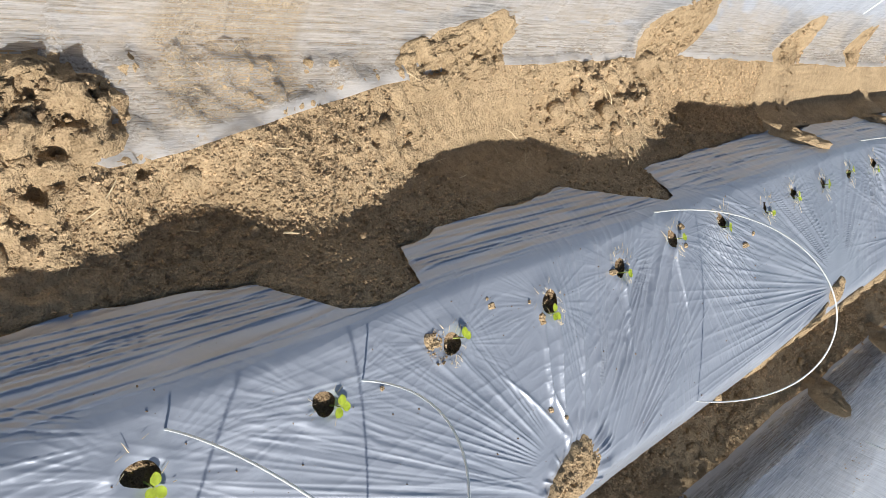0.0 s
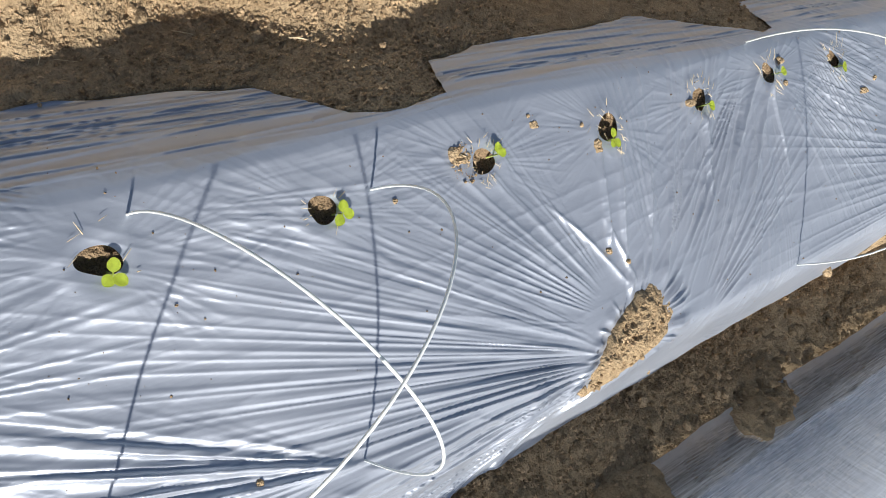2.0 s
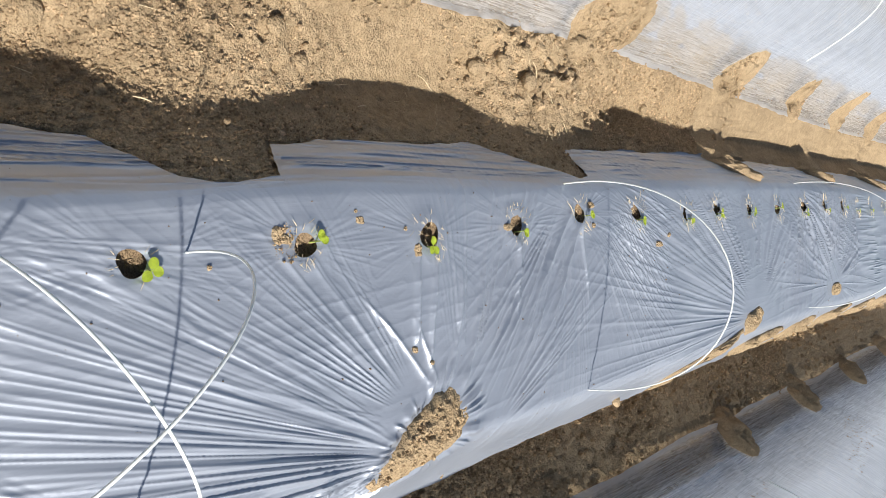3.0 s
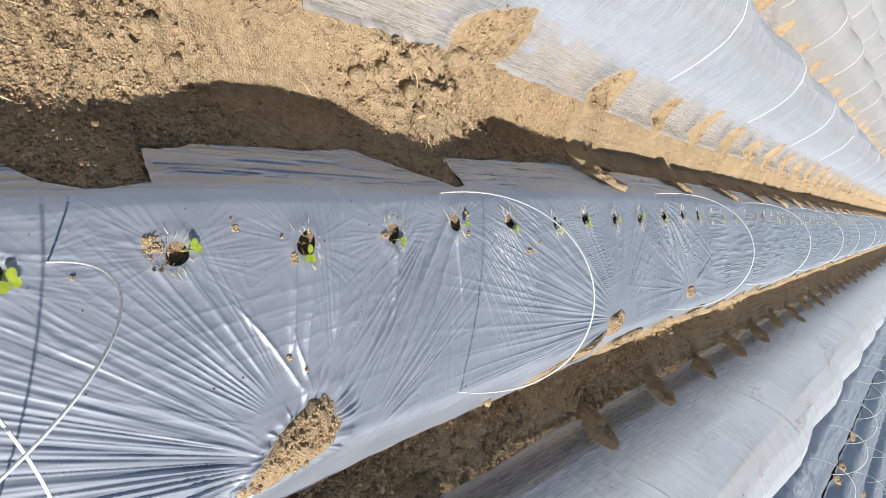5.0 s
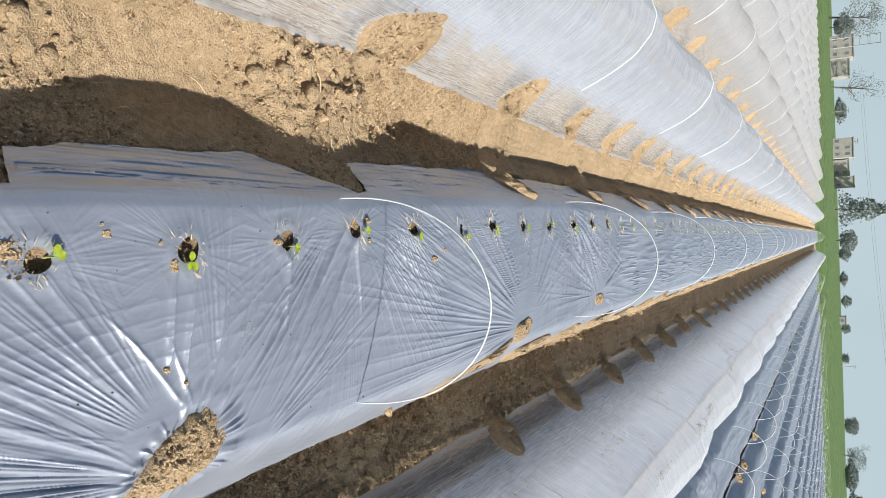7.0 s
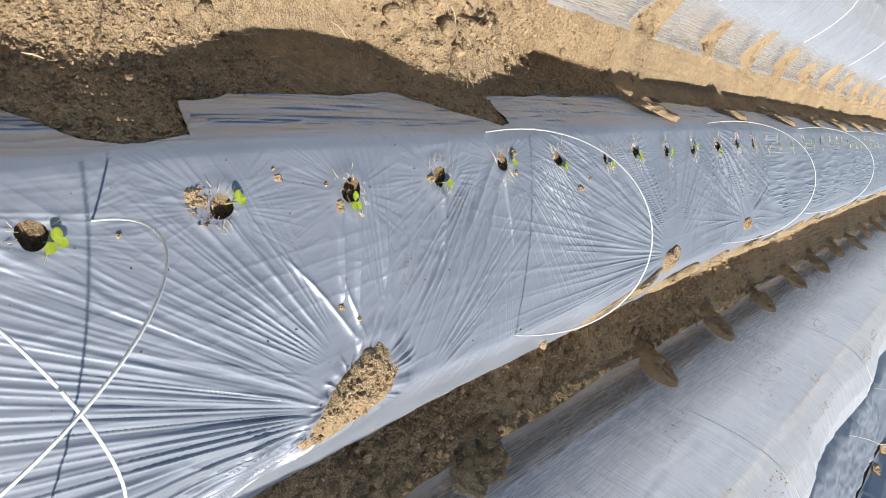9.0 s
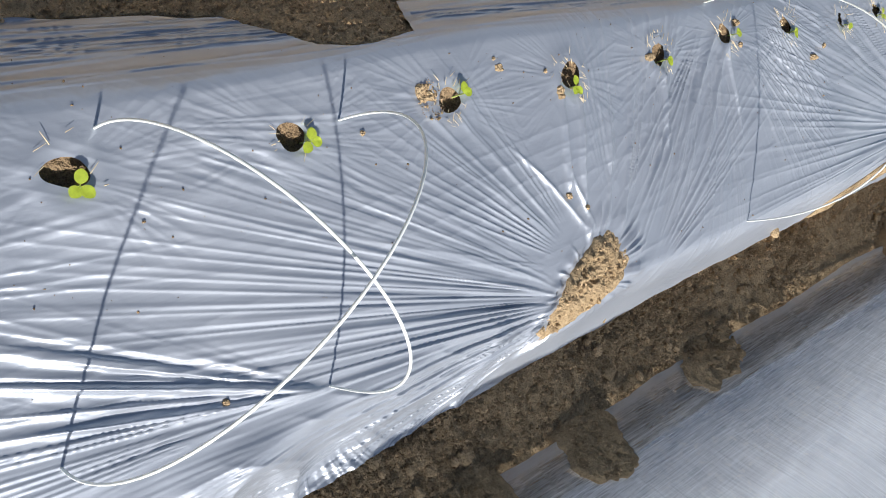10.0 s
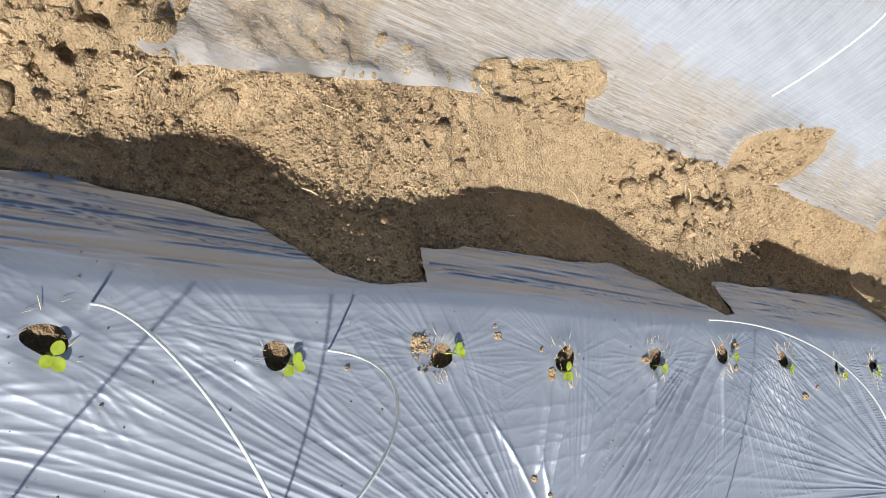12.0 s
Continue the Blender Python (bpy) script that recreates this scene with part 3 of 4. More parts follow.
for i in range(12):
    tunnel(ROW_L - i * PITCH, 2 + i, i == 0)
tunnel(ROW_R, 1, True)
plain_bed(ROW_L, 101)
plain_bed(ROW_R, 102)
for i in range(1, 13):
    c = ROW_R + i * PITCH
    plain_bed(c, 102 + i)
    for k in range(34):
        y = 0.6 + 1.6 * k + 0.3 * math.sin(i * 2.3)
        if abs(c) / max(y, 0.1) < 0.75:
            hoop((c - 0.31, y, 0.15), (c + 0.31, y + 0.04 * math.sin(k * 5 + i), 0.15), 0.44, radius=0.0034)


# ---- soil heaps thrown on the film edges ----
def surface(x, y):
    x, y = np.asarray(x, float), np.asarray(y, float)
    z = np.maximum(ground_z(x, y), np.where((x > lut(FLAP, y)) & (x < lut(EDGE_R, y)), bed_profile(x, y), -1))
    for c, s in ((ROW_L, 2), (ROW_R, 1), (ROW_L - PITCH, 3), (ROW_L - 2 * PITCH, 4)):
        edge = lut(TUN_EDGE, y) if c == ROW_L else c + 0.56
        z = np.where((x < edge) & (x > c - 0.56), np.maximum(z, tunnel_z(x, y, c, s) + 0.014), z)
    return z


def heap(cx, cy, rx, ry, turn, h, seed, base=None, taper=0.0, name="soil_heap", label="shovelled heap of dry soil holding down the film edge", material=None, group="soil heaps on film edges"):
    near = cy < 2.7
    R = np.linspace(0, 1, 44 if near else 14)
    A = np.linspace(0, 2 * math.pi, 97 if near else 31)
    AA, RR = np.meshgrid(A, R)
    out = 0.96 + 0.16 * vnoise(np.cos(AA) * 1.6 + seed, np.sin(AA) * 1.6, seed) + 0.07 * fbm(np.cos(AA) * 4, np.sin(AA) * 4 + seed, 3, seed + 1, 0.5)
    out = out / (np.abs(np.cos(AA)) ** 3.2 + np.abs(np.sin(AA)) ** 3.2) ** (1 / 3.2)
    u, v = RR * out * rx * np.cos(AA), RR * out * ry * np.sin(AA)
    u = u * (1 + taper * np.clip(v / ry, -1, 1))
    ct, st = math.cos(radians(turn)), math.sin(radians(turn))
    X, Y = cx + u * ct - v * st, cy + u * st + v * ct
    lump = fbm(X * 25, Y * 25, 4, seed + 2, 0.65)
    Z = (base or surface)(X, Y) + h * (1 - RR ** 2) + min(0.024, 0.005 + h * 0.45) * lump * (1 - RR ** 4) + 0.006 - 0.02 * RR ** 8
    return tagged(sheet(name, X, Y, Z, material or SOIL), label, "soil heap", group)


for i in range(4):
    for k in range(9):
        y = 3.2 + 1.25 * k + 0.4 * math.sin(k * 3.1 + i) + i
        heap(ROW_R + PITCH * (i + 1) - 0.50 + 0.03 * math.sin(k * 2 + i), y, 0.10, 0.08 + 0.03 * math.sin(k + i), -10, 0.05, 800 + 10 * i + k, base=lambda x, y: 0.03 + 0 * x, label="small heap of soil on a neighbouring film edge")
HEAPS = [(-0.835, 1.31, 0.095, 0.24, 10, 0.035), (-0.91, 2.42, 0.10, 0.22, 12, 0.04), (-0.88, 3.66, 0.11, 0.20, 14, 0.04), (-0.87, 4.60, 0.115, 0.11, 10, 0.045), (-0.885, 5.43, 0.12, 0.12, 10, 0.045)]
for i, (x, y, rx, ry, tn, h) in enumerate(HEAPS):
    heap(x, y, rx, ry, tn, h, 200 + i)
heap(-0.72, 0.10, 0.145, 0.33, 4, 0.05, 220)
heap(-0.86, 0.62, 0.24, 0.26, 8, 0.004, 221, base=lambda x, y: tunnel_z(x, y, ROW_L, 2) - 0.022, label="tan soil seen through the milky tunnel film")
for i in range(46):
    heap(-0.875 + 0.02 * math.sin(i * 1.9), 6.3 + i * 0.88, 0.12, 0.11 + 0.025 * math.sin(i), 8, 0.05, 230 + i)
for i in range(26):
    heap(ROW_L - PITCH + 0.44, 5.2 + i * 1.15, 0.10, 0.17 + 0.04 * math.sin(i), 0, 0.06, 600 + i)
    heap(ROW_L - PITCH * 2 + 0.44, 9.2 + i * 1.15, 0.10, 0.17 + 0.04 * math.sin(i), 0, 0.06, 640 + i)
RHEAPS = [(0.80, 1.33, 0.075, 0.115, -5, 0.045), (0.79, 3.44, 0.11, 0.12, -8, 0.055), (0.78, 4.40, 0.105, 0.11, -10, 0.055), (0.785, 5.37, 0.10, 0.11, -10, 0.055), (0.79, 0.95, 0.08, 0.10, 0, 0.04), (0.74, 1.97, 0.10, 0.17, 0, 0.04)]
for i, (x, y, rx, ry, tn, h) in enumerate(RHEAPS):
    heap(x, y, rx, ry, tn, h, 300 + i)
for i in range(46):
    heap(0.78 + 0.02 * math.sin(i * 2.7), 6.35 + i * 0.95, 0.105, 0.11 + 0.02 * math.sin(i * 1.3), -8, 0.055, 310 + i)
heap(0.332, 1.235, 0.088, 0.165, 30, 0.016, 400, taper=0.30, label="patch of tan soil heaped on the torn film", group="soil patches on the bed")
for i, (x, y, rx, ry) in enumerate([(-0.160, 0.866, 0.022, 0.030), (-0.118, 1.232, 0.020, 0.014), (-0.168, 1.585, 0.012, 0.020), (-0.235, 2.02, 0.014, 0.02), (-0.10, 2.42, 0.012, 0.03), (-0.19, 1.07, 0.010, 0.014)]):
    heap(x, y, rx, ry, 0, 0.005, 440 + i, base=lambda x, y: film_z(x, y) - 0.002, label="thin spill of tan soil beside a planting hole", group="soil patches on the bed")
heap(0.255, 3.27, 0.055, 0.12, 10, 0.012, 401, label="patch of tan soil heaped on the film", group="soil patches on the bed")
heap(0.385, 2.85, 0.04, 0.36, 14, 0.018, 402, label="band of loose soil along the film edge", group="soil patches on the bed")
heap(0.21, 4.52, 0.045, 0.09, 0, 0.012, 403, label="patch of tan soil heaped on the film", group="soil patches on the bed")


def bed_side(x, y):
    return np.maximum(bed_profile(x, y), furrow_left(x, y)) + 0.004


for x, y in ((-0.455, 3.47), (-0.475, 4.72)):
    heap(x, y, 0.062, 0.17, -22, 0.05, 404 + int(y), base=bed_side)
for i in range(40):
    heap(-0.47, 5.95 + 1.12 * i, 0.06, 0.18, -22, 0.05, 410 + i, base=bed_side)
    heap(0.385 + 0.015 * math.sin(i * 2.3), 3.5 + 0.62 * i, 0.055 + 0.012 * math.sin(i * 1.7), 0.27, 6, 0.03, 460 + i, group="soil patches on the bed", label="band of loose soil along the film edge")


# ---- planting holes and seedlings ----
def planting_hole(x, y, rx, ry, seed):
    R, A = np.meshgrid(np.linspace(0, 1, 9), np.linspace(0, 2 * math.pi, 25), indexing="ij")
    X, Y = x + R * (rx + 0.012) * np.cos(A), y + R * (ry + 0.012) * np.sin(A)
    Z = fz(x, y) - 0.006 - 0.017 * (1 - R ** 3) + 0.010 * fbm(X * 60, Y * 60, 3, seed) * (1 - R)
    return tagged(sheet("planting_hole", X, Y, Z, SOIL_MOIST), "round planting hole with dark crumbly soil", "planting hole", "planting holes")


def leaf_bm(length, width, pitch, turn, base):
    bm = bmesh.new()
    rows = []
    for i in range(12):
        t = i / 11
        w = width / 2 * max(0.0, math.sin(math.pi * max(0.0, (t - 0.12) / 0.88) ** 0.85)) ** 0.6 + 0.0009
        r = length * t
        droop = 0.12 * length * t * t
        row = []
        for j in (-1, -0.5, 0, 0.5, 1):
            row.append(bm.verts.new((r, j * w, -droop + 0.16 * w * j * j + r * math.tan(radians(pitch)))))
        rows.append(row)
    for a, b in zip(rows, rows[1:]):
        for j in range(4):
            bm.faces.new((a[j], a[j + 1], b[j + 1], b[j]))
    bmesh.ops.solidify(bm, geom=bm.faces[:], thickness=0.0008)
    bmesh.ops.transform(bm, matrix=Matrix.Translation(base) @ pose(0, 0, 0, 0, 0, turn), verts=bm.verts)
    return bm


def seedling(x, y, turns, size, seed):
    root = tagged(new("seedling"), "young bright green seedling with rounded leaves", "seedling", "seedlings in the planting holes")
    z0 = fz(x, y) - 0.04
    root.location = (x, y, z0)
    lean = Vector((0.004 * math.cos(seed), 0.004 * math.sin(seed), 0.055))
    part("stem", tube_bm([Vector((0, 0, -0.01)), lean * 0.5, lean], [0.0022, 0.002, 0.0015], 6), STEM, root)
    for k, tn in enumerate(turns):
        part("leaf", leaf_bm(size * (1 - 0.12 * (k % 2)), size * 0.72, 12, tn, lean), LEAF, root)


SEED_AT = [(0.018, 0.010, (163, -49, 37)), (0.012, 0.024, (165, 78, -45)), (-0.006, 0.024, (170, 100)), (0.030, -0.008, (180, -35, 35)), (0.018, 0.016, (45, 75)), (0.004, 0.036, (85, 125)), (0.02, 0.02, (30, 100)), (0.015, 0.02, (60, -20))]
for i, (hx, hy) in enumerate(HOLES):
    rx, ry = HOLE_R[i % len(HOLE_R)]
    planting_hole(hx, hy, rx, ry, 500 + i)
    ox, oy, turns = SEED_AT[i % len(SEED_AT)]
    seedling(hx + ox, hy + oy, turns, 0.024, i)


# ---- loose clods and crumbs ----
def scatter(name, spots, material, label, seed, small=False):
    rng = np.random.default_rng(seed)
    tmp = bmesh.new()
    if small:
        for p in ((1, 0, 0), (-1, 0, 0), (0, 1, 0), (0, -1, 0), (0, 0, 1), (0, 0, -1)):
            tmp.verts.new(p)
        bmesh.ops.convex_hull(tmp, input=tmp.verts[:])
        tmp.verts.index_update()
    else:
        bmesh.ops.create_icosphere(tmp, subdivisions=1, radius=1)
    base = np.array([v.co[:] for v in tmp.verts])
    faces = np.array([[v.index for v in f.verts] for f in tmp.faces])
    tmp.free()
    n, m = len(spots), len(base)
    jit = base[None] * (1 + 0.5 * (rng.random((n, m, 1)) - 0.5)) * (0.65 + 0.6 * rng.random((n, 1, 3)))
    co = jit * spots[:, None, 3:4] + spots[:, None, :3]
    me = bpy.data.meshes.new(name)
    tri = (faces[None] + (np.arange(n) * m)[:, None, None]).reshape(-1, 3)
    me.from_pydata(co.reshape(-1, 3).tolist(), [], tri.tolist())
    me.materials.append(material)
    return tagged(new(name, me), label, "soil crumbs", kind="stuff")


def spots(n, x0, x1, y0, y1, small, big, seed, fn=None, power=3.0):
    rng = np.random.default_rng(seed)
    x = x0 + (x1 - x0) * rng.random(n)
    y = y0 + (y1 - y0) * rng.random(n)
    r = small + (big - small) * rng.random(n) ** power
    ok = vnoise(x * 3.1, y * 2.7, seed) + 0.5 > rng.random(n) * 1.1
    x, y, r = x[ok], y[ok], r[ok]
    z = (fn or ground_z)(x, y)
    return np.stack([x, y, z + r * 0.4, r], 1)


def on_left(p):
    return p[(p[:, 0] > lut(TUN_EDGE, p[:, 1])) & (p[:, 0] < lut(FLAP, p[:, 1]) - 0.004)]


fine_left = on_left(spots(70000, -0.95, -0.27, -0.3, 3.4, 0.0016, 0.0066, 1, ground_z, 2.4))
scatter("soil_crumbs", fine_left, CRUMB, "fine dry crumbs strewn over the furrow", 3, True)
clods_left = on_left(np.concatenate([spots(1500, -0.95, -0.36, -0.3, 4.5, 0.004, 0.011, 21, ground_z, 3), spots(700, -0.75, -0.5, -0.4, 0.4, 0.005, 0.018, 2, ground_z, 3), spots(350, -0.85, -0.58, 1.75, 2.3, 0.005, 0.018, 8, ground_z, 3)]))
scatter("soil_clods", clods_left, CRUMB, "loose dry clods in the furrow", 22)
fine_right = spots(38000, 0.44, 0.82, 0.3, 4.4, 0.002, 0.008, 4, ground_z, 2.4)
scatter("soil_crumbs", fine_right, CRUMB, "fine crumbs in the shaded furrow", 5, True)
scatter("soil_clods", spots(2200, 0.46, 0.78, 0.2, 6, 0.004, 0.017, 24, ground_z, 3), CRUMB, "loose clods in the shaded furrow", 25)
CRUMBY = HEAPS[:4] + RHEAPS
def heap0_z(x, y):
    ct, st = math.cos(radians(4)), math.sin(radians(4))
    u, v = ((x + 0.72) * ct + (y - 0.10) * st) / 0.145, ((y - 0.10) * ct - (x + 0.72) * st) / 0.33
    rr = u * u + v * v
    return np.where(rr < 0.75, surface(x, y) + 0.05 * (1 - rr) + 0.003, -5)


big = spots(2200, -1.0, -0.45, -0.4, 0.45, 0.002, 0.012, 91, heap0_z, 3)
scatter("soil_clods", big[big[:, 2] > -1], CRUMB, "rough clods on the big heap of soil", 92)
heap_spots = np.concatenate([spots(1700, x - rx, x + rx, y - ry, y + ry, 0.002, 0.009, 40 + i, lambda a, b: surface(a, b) + 0.02, 3) for i, (x, y, rx, ry, tn, h) in enumerate(CRUMBY)])
owner = np.min([((heap_spots[:, 0] - x) / rx) ** 2 + ((heap_spots[:, 1] - y) / ry) ** 2 for x, y, rx, ry, tn, h in CRUMBY], axis=0)
heap_spots[:, 2] += 0.03 * (1 - owner) - 0.012
scatter("soil_crumbs", heap_spots[owner < 0.6], CRUMB, "crumbs on the shovelled heaps", 48, True)
hole3 = spots(240, -0.19, -0.10, 0.83, 0.90, 0.0012, 0.005, 49, bed_profile, 3)
hole3 = hole3[((hole3[:, 0] + 0.145) / 0.042) ** 2 + ((hole3[:, 1] - 0.868) / 0.032) ** 2 < 1]
hole3[:, 2] += 0.006
scatter("soil_crumbs", hole3, CRUMB, "tan crumbs spilled beside a planting hole", 51, True)
patch_spots = spots(800, 0.20, 0.43, 1.04, 1.42, 0.0012, 0.007, 9, lambda x, y: bed_profile(x, y) + 0.019, 3)
keepers = np.hypot((patch_spots[:, 0] - 0.325) * 0.87 + (patch_spots[:, 1] - 1.22) * 0.5, 0.46 * ((patch_spots[:, 1] - 1.22) * 0.87 - (patch_spots[:, 0] - 0.325) * 0.5)) < 0.068
scatter("soil_crumbs", patch_spots[keepers], CRUMB, "crumbs on the soil patch", 10)
def right_film(x, y):
    return tunnel_z(x, y, ROW_R, 1) + 0.012


splat = spots(17000, 0.86, 1.22, 1.3, 9, 0.0014, 0.005, 81, right_film, 3)
splat = splat[vnoise(splat[:, 0] * 24 + splat[:, 1] * 1.6, splat[:, 1] * 1.3, 82) > 0.42]
scatter("soil_crumbs", splat, CRUMB, "specks of soil spattered on the tunnel film", 83, True)
top_spots = spots(900, -0.3, 0.42, -0.4, 5, 0.0008, 0.0030, 6, film_z, 4)
scatter("soil_crumbs", top_spots, SOIL_MOIST, "small specks of soil lying on the film", 7)



# ---- straw, sticks and small marks ----
def blade_set(name, items, material, label, category, kind=""):
    """Thin bent blades; items are (start, direction, length, width)."""
    co, faces = [], []
    for p, d, ln, w in items:
        side = d.cross(Vector((0, 0, 1))).normalized() * w / 2
        b = len(co)
        for k in range(4):
            t = k / 3
            q = p + d * ln * t + Vector((0, 0, 0.10 * ln * t * (1 - t)))
            co += [(q - side * (1 - 0.6 * t))[:], (q + Vector((0, 0, w * 0.5)))[:], (q + side * (1 - 0.6 * t))[:]]
        for k in range(3):
            for j in range(2):
                a = b + 3 * k + j
                faces.append((a, a + 1, a + 4, a + 3))
    me = bpy.data.meshes.new(name)
    me.from_pydata(co, [], faces)
    me.materials.append(material)
    return tagged(new(name, me), label, category, kind=kind)


rng = random.Random(5)
straws = []
for i, (hx, hy) in enumerate(HOLES):
    for k in range((6, 10, 26, 34)[i] if i < 4 else 34):
        a = rng.uniform(0, 6.28)
        r = rng.uniform(0.022, 0.058)
        x, y = hx + r * math.cos(a), hy + r * math.sin(a)
        d = Vector((math.cos(a + rng.gauss(0, 0.7)), math.sin(a + rng.gauss(0, 0.7)), rng.uniform(0.0, 0.15))).normalized()
        straws.append((Vector((x, y, float(bed_profile(np.array([x]), np.array([y]))[0]) + 0.009)), d, rng.uniform(0.006, 0.022 if i < 5 else 0.036), rng.uniform(0.0010, 0.0022)))
blade_set("straw", straws, STRAW, "wisps of dry pale straw round the planting holes", "straw", "stuff")
bits = []
for k in range(170):
    x, y = rng.uniform(-0.85, -0.42), rng.uniform(0.0, 3.5)
    a = rng.uniform(0, 6.28)
    bits.append((Vector((x, y, float(ground_z(np.array([x]), np.array([y]))[0]) + 0.004)), Vector((math.cos(a), math.sin(a), 0.1)), rng.uniform(0.01, 0.045), rng.uniform(0.001, 0.0025)))
blade_set("straw", bits, STRAW, "short bits of dry straw in the furrow", "straw", "stuff")


def stick(x, y, turn, length, radius=0.0016):
    z = float(ground_z(np.array([x]), np.array([y]))[0]) + radius + 0.006
    d = Vector((math.cos(radians(turn)), math.sin(radians(turn)), 0))
    pts = [Vector((x, y, z)) + d * length * (t - 0.5) + Vector((0, 0, 0.006 * math.sin(5 * t))) for t in (0, 0.25, 0.5, 0.75, 1)]
    tagged(part("stick", tube_bm(pts, [radius * 0.7, radius, radius * 0.9, radius, radius * 0.5], 7), STRAW), "dry broken stalk lying on the soil", "stick", "dry stalks in the furrow")


for x, y, tn, ln in ((-0.56, 0.30, 120, 0.07), (-0.60, 0.33, 140, 0.06), (-0.63, 1.62, 60, 0.08), (-0.70, 2.05, 20, 0.07), (-0.52, 1.33, 100, 0.04), (-0.45, 0.70, 80, 0.06)):
    stick(x, y, tn, ln)


def clod(x, y, r, seed, fn, label, material, group):
    bm = bmesh.new()
    bmesh.ops.create_icosphere(bm, subdivisions=3, radius=r)
    for v in bm.verts:
        v.co *= 1 + 0.35 * noise.noise(v.co * (0.9 / r) + Vector((seed, 0, 0))) + 0.15 * noise.noise(v.co * (2.6 / r))
        v.co.z *= 0.7
    ob = part("soil_clod", bm, material)
    ob.location = (x, y, float(fn(np.array([x]), np.array([y]))[0]) + r * 0.3)
    tagged(ob, label, "soil clod", group)


for i, (x, y, r) in enumerate([(-0.56, 1.42, 0.014), (-0.66, 1.02, 0.026), (-0.69, 1.78, 0.03), (-0.52, 1.21, 0.016), (-0.60, 1.12, 0.022), (-0.66, 1.04, 0.018), (-0.60, 0.50, 0.022), (-0.53, 0.42, 0.018), (-0.66, 2.0, 0.03), (-0.71, 1.88, 0.028), (-0.62, 2.2, 0.026),
                               (-0.74, 2.15, 0.022), (-0.50, 0.12, 0.024), (-0.58, 0.05, 0.03), (-0.47, 0.62, 0.012), (-0.62, 2.7, 0.016), (-0.7, 3.0, 0.02)]):
    clod(x, y, r, i, ground_z, "rough dry clod of soil in the furrow", SOIL, "clods in the furrow")
for i, (x, y, r) in enumerate([(0.62, 1.2, 0.02), (0.66, 1.5, 0.026), (0.60, 1.75, 0.018), (0.64, 2.3, 0.022), (0.57, 2.1, 0.024), (0.68, 0.95, 0.024), (0.55, 3.0, 0.02), (0.62, 3.4, 0.02), (0.58, 0.7, 0.02), (0.60, 2.75, 0.016)]):
    clod(x, y, r, 40 + i, ground_z, "rough clod in the shaded furrow", SOIL, "clods in the furrow")
for i, (x, y, r) in enumerate([(0.111, 1.205, 0.008), (0.148, 1.255, 0.006), (-0.17, 1.20, 0.005), (-0.21, 1.06, 0.004), (0.277, 0.345, 0.006), (-0.104, 0.70, 0.005), (-0.17, 2.02, 0.008), (0.395, 1.09, 0.014), (-0.10, 0.05, 0.006), (-0.085, 0.02, 0.005), (-0.13, 2.5, 0.008), (0.44, 2.3, 0.02)]):
    clod(x, y, r, 60 + i, film_z, "small crumb of soil lying on the film", CRUMB, "crumbs on the film")


# ---- the far edge of the field ----
def grass_field():
    xs = np.concatenate([np.linspace(-700, -130, 40), np.linspace(-128, 128, 330), np.linspace(130, 700, 40)])
    ys = spaced((57, 66, 0.35), (66, 110, 1.5), (110, 1140, 20))
    X, Y = np.meshgrid(xs, ys)
    X = X + 0.4 * vnoise(X * 3, Y * 3, 901)
    Z = 0.12 + 0.22 * np.abs(fbm(X * 1.3, Y * 1.3, 3, 902)) * smooth((Y - 56.9) / 1.0)
    Z[0] = -0.05
    ob = sheet("grass", X, Y, Z, GRASS)
    return tagged(ob, "green grass strip beyond the field", "grass", kind="stuff")


grass_field()


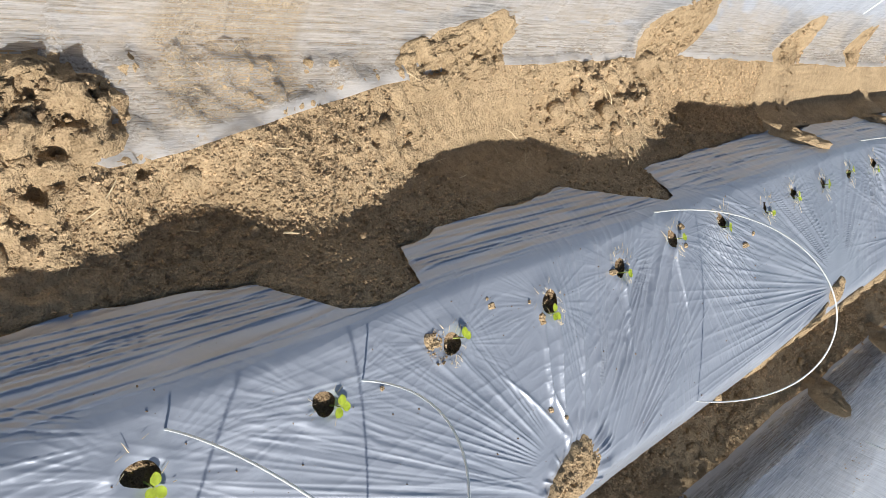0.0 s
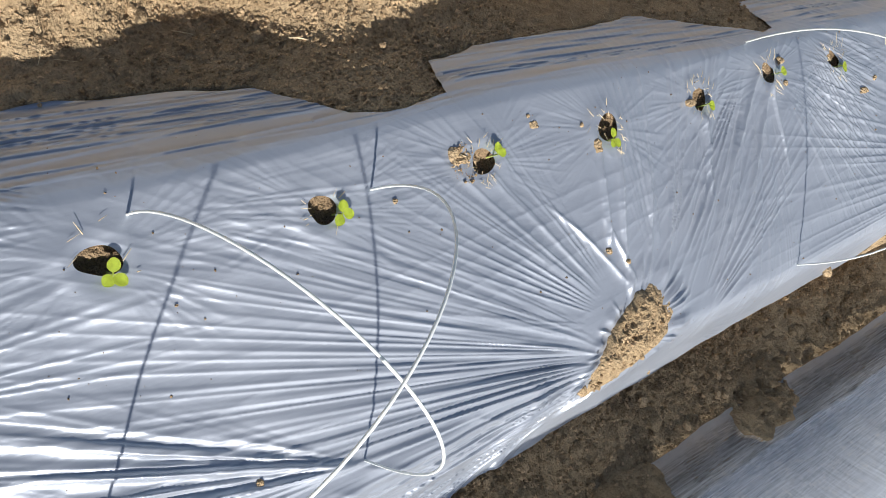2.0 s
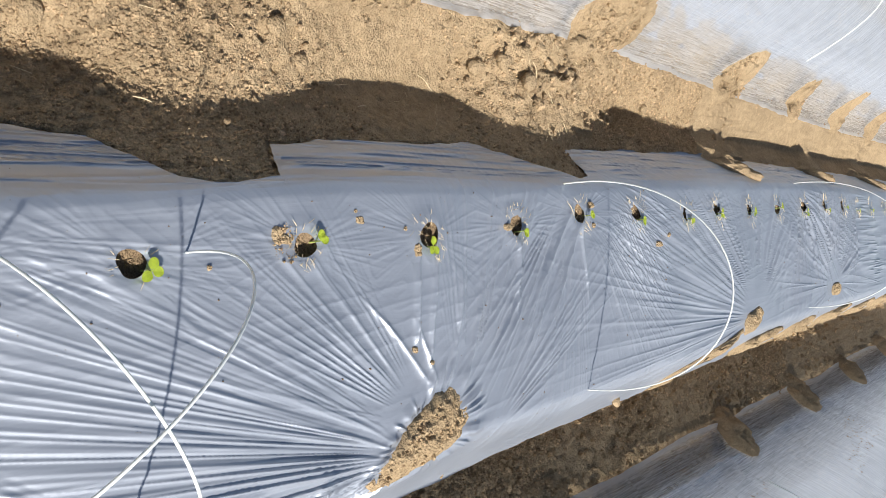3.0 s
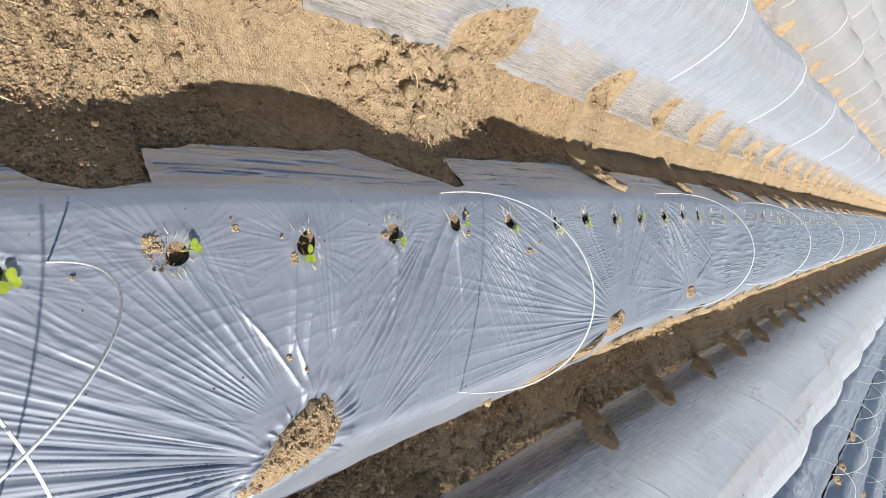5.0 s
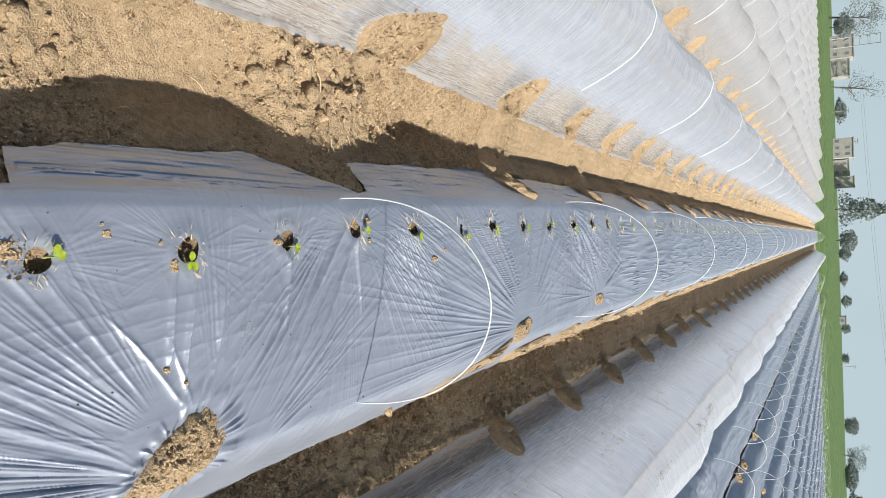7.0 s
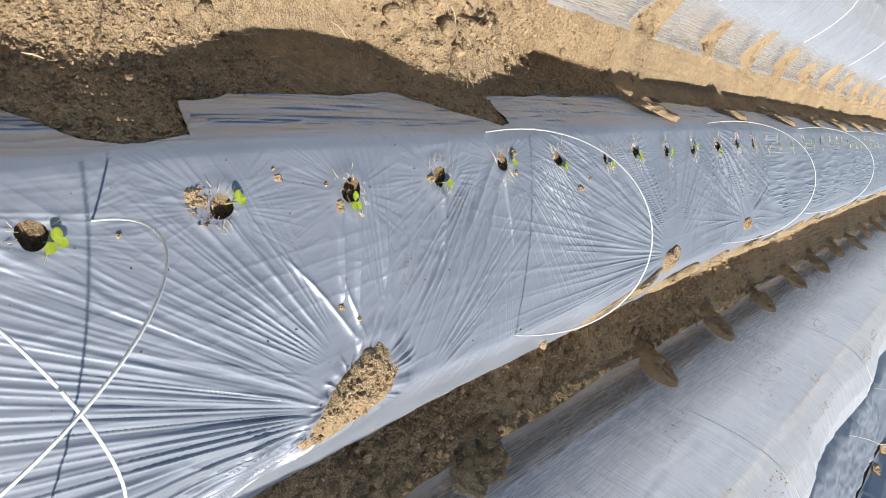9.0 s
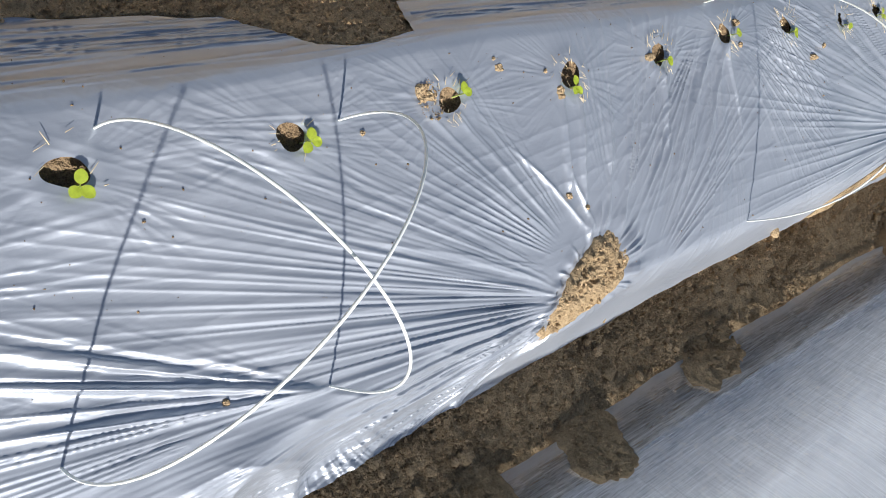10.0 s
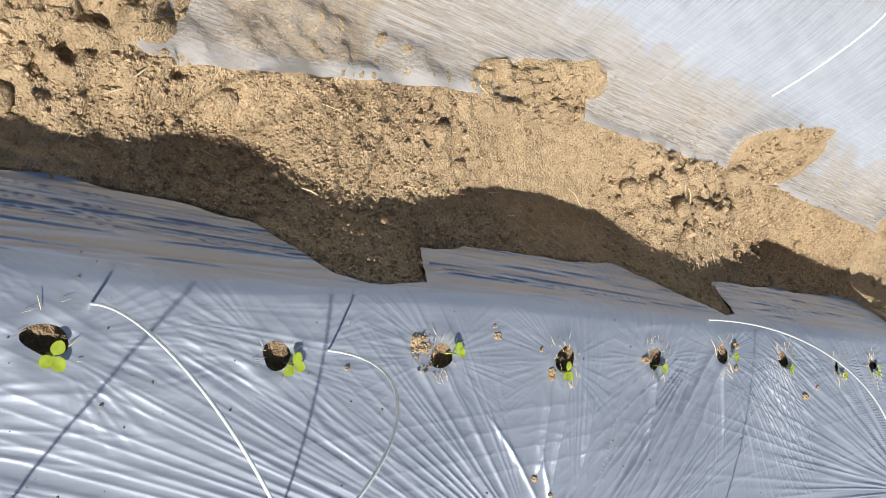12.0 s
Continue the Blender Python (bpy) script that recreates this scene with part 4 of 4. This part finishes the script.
def tree(x, y, height, width, seed, shape="round", bare=0.0):
    rng = random.Random(seed)
    root = tagged(new("tree"), "hazy distant tree beyond the grass" if not bare else "sparse distant tree with thin leaning trunk", "tree", "distant trees")
    root.location = (x, y, 0)
    lean = height * (0.15 if bare else 0.03)
    bm = tube_bm([Vector((0, 0, -0.3)), Vector((lean * 0.4, 0, height * 0.35)), Vector((lean, 0, height * 0.8))], [height * 0.022, height * 0.016, height * 0.005], 7)
    tips = []
    for k in range(14):
        h0 = height * rng.uniform(0.25, 0.75)
        a = rng.uniform(0, 6.28)
        r = width * 0.42 * rng.uniform(0.5, 1)
        p0 = Vector((lean * h0 / height, 0, h0))
        p2 = p0 + Vector((math.cos(a) * r, math.sin(a) * r, height * rng.uniform(0.08, 0.25)))
        tube_bm([p0, (p0 + p2) / 2 + Vector((0, 0, -0.1)), p2], [height * 0.008, height * 0.005, height * 0.002], 5, bm)
        tips.append(p2)
    part("trunk", bm, BARK, root)
    n = int(1300 * (1 - bare))
    co, tri = [], []
    for k in range(n):
        t = rng.random()
        if shape == "cone":
            z = height * (0.08 + 0.92 * t)
            rad = width / 2 * (1 - t) ** 0.7 * (0.9 + 0.16 * math.sin(t * 14 + seed) + 0.1 * rng.gauss(0, 1))
        else:
            z = height * (0.22 + 0.78 * t)
            rad = width / 2 * math.sqrt(max(0.02, math.sin(math.pi * (0.06 + 0.9 * t)))) * (0.85 + 0.14 * math.sin(t * 9 + seed) + 0.1 * rng.gauss(0, 1))
        a = rng.uniform(0, 6.28)
        q = rad * math.sqrt(rng.random())
        if bare and rng.random() < 0.5:
            tip = rng.choice(tips)
            c = tip + Vector((rng.gauss(0, 1), rng.gauss(0, 1), rng.gauss(0, 1))) * width * 0.07
        else:
            c = Vector((math.cos(a) * q + lean * z / height, math.sin(a) * q, z))
        size = width * rng.uniform(0.02, 0.05) * (0.6 if bare else 1)
        for _ in range(2):
            u = Vector((rng.gauss(0, 1), rng.gauss(0, 1), rng.gauss(0, 1))).normalized() * size
            v = u.cross(Vector((rng.gauss(0, 1), rng.gauss(0, 1), rng.gauss(0, 1)))).normalized() * size * 0.8
            b = len(co)
            co += [c - u, c + v * 0.7, c + u, c - v * 0.7]
            tri.append((b, b + 1, b + 2, b + 3))
    me = bpy.data.meshes.new("crown")
    me.from_pydata([p[:] for p in co], [], tri)
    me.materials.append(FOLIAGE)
    new("crown", me).parent = root


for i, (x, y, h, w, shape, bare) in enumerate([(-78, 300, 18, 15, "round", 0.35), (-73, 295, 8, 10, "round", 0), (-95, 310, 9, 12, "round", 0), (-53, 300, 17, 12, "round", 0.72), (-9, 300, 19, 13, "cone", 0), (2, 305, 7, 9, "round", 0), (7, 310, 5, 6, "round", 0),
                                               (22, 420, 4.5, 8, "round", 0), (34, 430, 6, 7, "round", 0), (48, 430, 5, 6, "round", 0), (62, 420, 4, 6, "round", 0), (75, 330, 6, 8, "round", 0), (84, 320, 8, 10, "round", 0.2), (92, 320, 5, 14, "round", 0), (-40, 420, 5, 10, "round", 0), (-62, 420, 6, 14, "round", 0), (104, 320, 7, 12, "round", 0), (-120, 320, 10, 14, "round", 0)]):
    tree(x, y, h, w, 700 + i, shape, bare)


def box_bm(x0, x1, y0, y1, z0, z1):
    bm = bmesh.new()
    bmesh.ops.create_cube(bm, size=1, matrix=Matrix.Translation(((x0 + x1) / 2, (y0 + y1) / 2, (z0 + z1) / 2)) @ Matrix.Diagonal((x1 - x0, y1 - y0, z1 - z0, 1)))
    bmesh.ops.bevel(bm, geom=bm.edges[:], offset=0.03, segments=1, affect="EDGES")
    return bm


def house(x, y, w, d, h, floors, bays, seed):
    root = tagged(new("house"), "pale flat-roofed village house in the haze", "house", "distant houses")
    root.location = (x, y, 0)
    part("wall", box_bm(-w / 2, w / 2, 0, d, -0.2, h), PLASTER, root, flat=True)
    part("roof", box_bm(-w / 2 - 0.2, w / 2 + 0.2, -0.2, d + 0.2, h, h + 0.35), CONCRETE, root, "grey concrete roof slab", flat=True)
    for f in range(floors):
        for k in range(bays):
            if (f * 7 + k * 3 + seed) % 5 == 4:
                continue
            cx = -w / 2 + w * (k + 0.5) / bays
            cz = h * (f + 0.5) / floors
            win = part("window", box_bm(cx - w / bays * 0.22, cx + w / bays * 0.22, -0.06, 0.02, cz - 0.7, cz + 0.7), CONCRETE, root, "grey window frame", flat=True)
            part("pane", box_bm(cx - w / bays * 0.17, cx + w / bays * 0.17, -0.09, -0.05, cz - 0.58, cz + 0.58), PANE, win, flat=True)


for i, (x, y, w, d, h, f, b) in enumerate([(-67, 300, 8, 8, 7.5, 2, 3), (-60, 302, 6, 7, 6, 2, 2), (-31, 300, 7, 8, 6.5, 2, 3), (-24, 304, 6, 7, 5, 2, 2), (-19, 302, 4, 6, 6.5, 2, 2), (43, 420, 4, 5, 3, 1, 1)]):
    house(x, y, w, d, h, f, b, i)


def pole(x, y, h, frame_wide=0.0):
    root = tagged(new("utility_pole"), "thin concrete electricity pole with crossarms" if not frame_wide else "tall twin-post electricity frame with crossbars", "utility pole", "utility poles")
    root.location = (x, y, 0)
    for sx in ([-frame_wide / 2, frame_wide / 2] if frame_wide else [0]):
        part("post", tube_bm([Vector((sx, 0, -0.3)), Vector((sx, 0, h))], [0.16, 0.11], 8), CONCRETE, root)
    half = max(frame_wide / 2 + 0.2, 1.1)
    for z in ((h, h * 0.8, h * 0.76, h * 0.6) if frame_wide else (h - 0.3, h - 1.1)):
        part("crossarm", box_bm(-half, half, -0.08, 0.08, z - 0.1, z + 0.1), CONCRETE, root, flat=True)


pole(-66, 290, 15.5, 3.2)
for x, y, h in ((-47, 320, 6), (-34, 310, 8.5), (10, 420, 6), (66, 420, 7)):
    pole(x, y, h)
for k in range(2):
    pts = [Vector((-60 + 210 * t, 300 - 60 * t, 9 + k * 0.8 + 14 * t - 10 * t * (1 - t))) for t in [i / 30 for i in range(31)]]
    tagged(part("power_line", tube_bm(pts, 0.035, 5), CONCRETE), "thin sagging power line across the sky", "power line", "power lines")


# added far sheet, emits its own colour in place of bright horizon haze
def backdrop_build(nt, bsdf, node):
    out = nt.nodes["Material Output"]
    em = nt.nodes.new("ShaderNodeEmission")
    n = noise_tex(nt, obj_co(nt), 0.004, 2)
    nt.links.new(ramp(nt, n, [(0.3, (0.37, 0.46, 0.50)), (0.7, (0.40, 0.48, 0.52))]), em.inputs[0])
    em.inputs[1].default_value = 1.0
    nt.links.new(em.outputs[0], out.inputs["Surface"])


HAZE = mat("glowing_haze", backdrop_build)
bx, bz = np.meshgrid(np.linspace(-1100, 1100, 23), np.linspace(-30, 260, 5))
tagged(sheet("backdrop", bx, 1150 + 0 * bx, bz, HAZE), "glowing backdrop sheet for the pale blue grey sky haze", "backdrop", kind="structure")
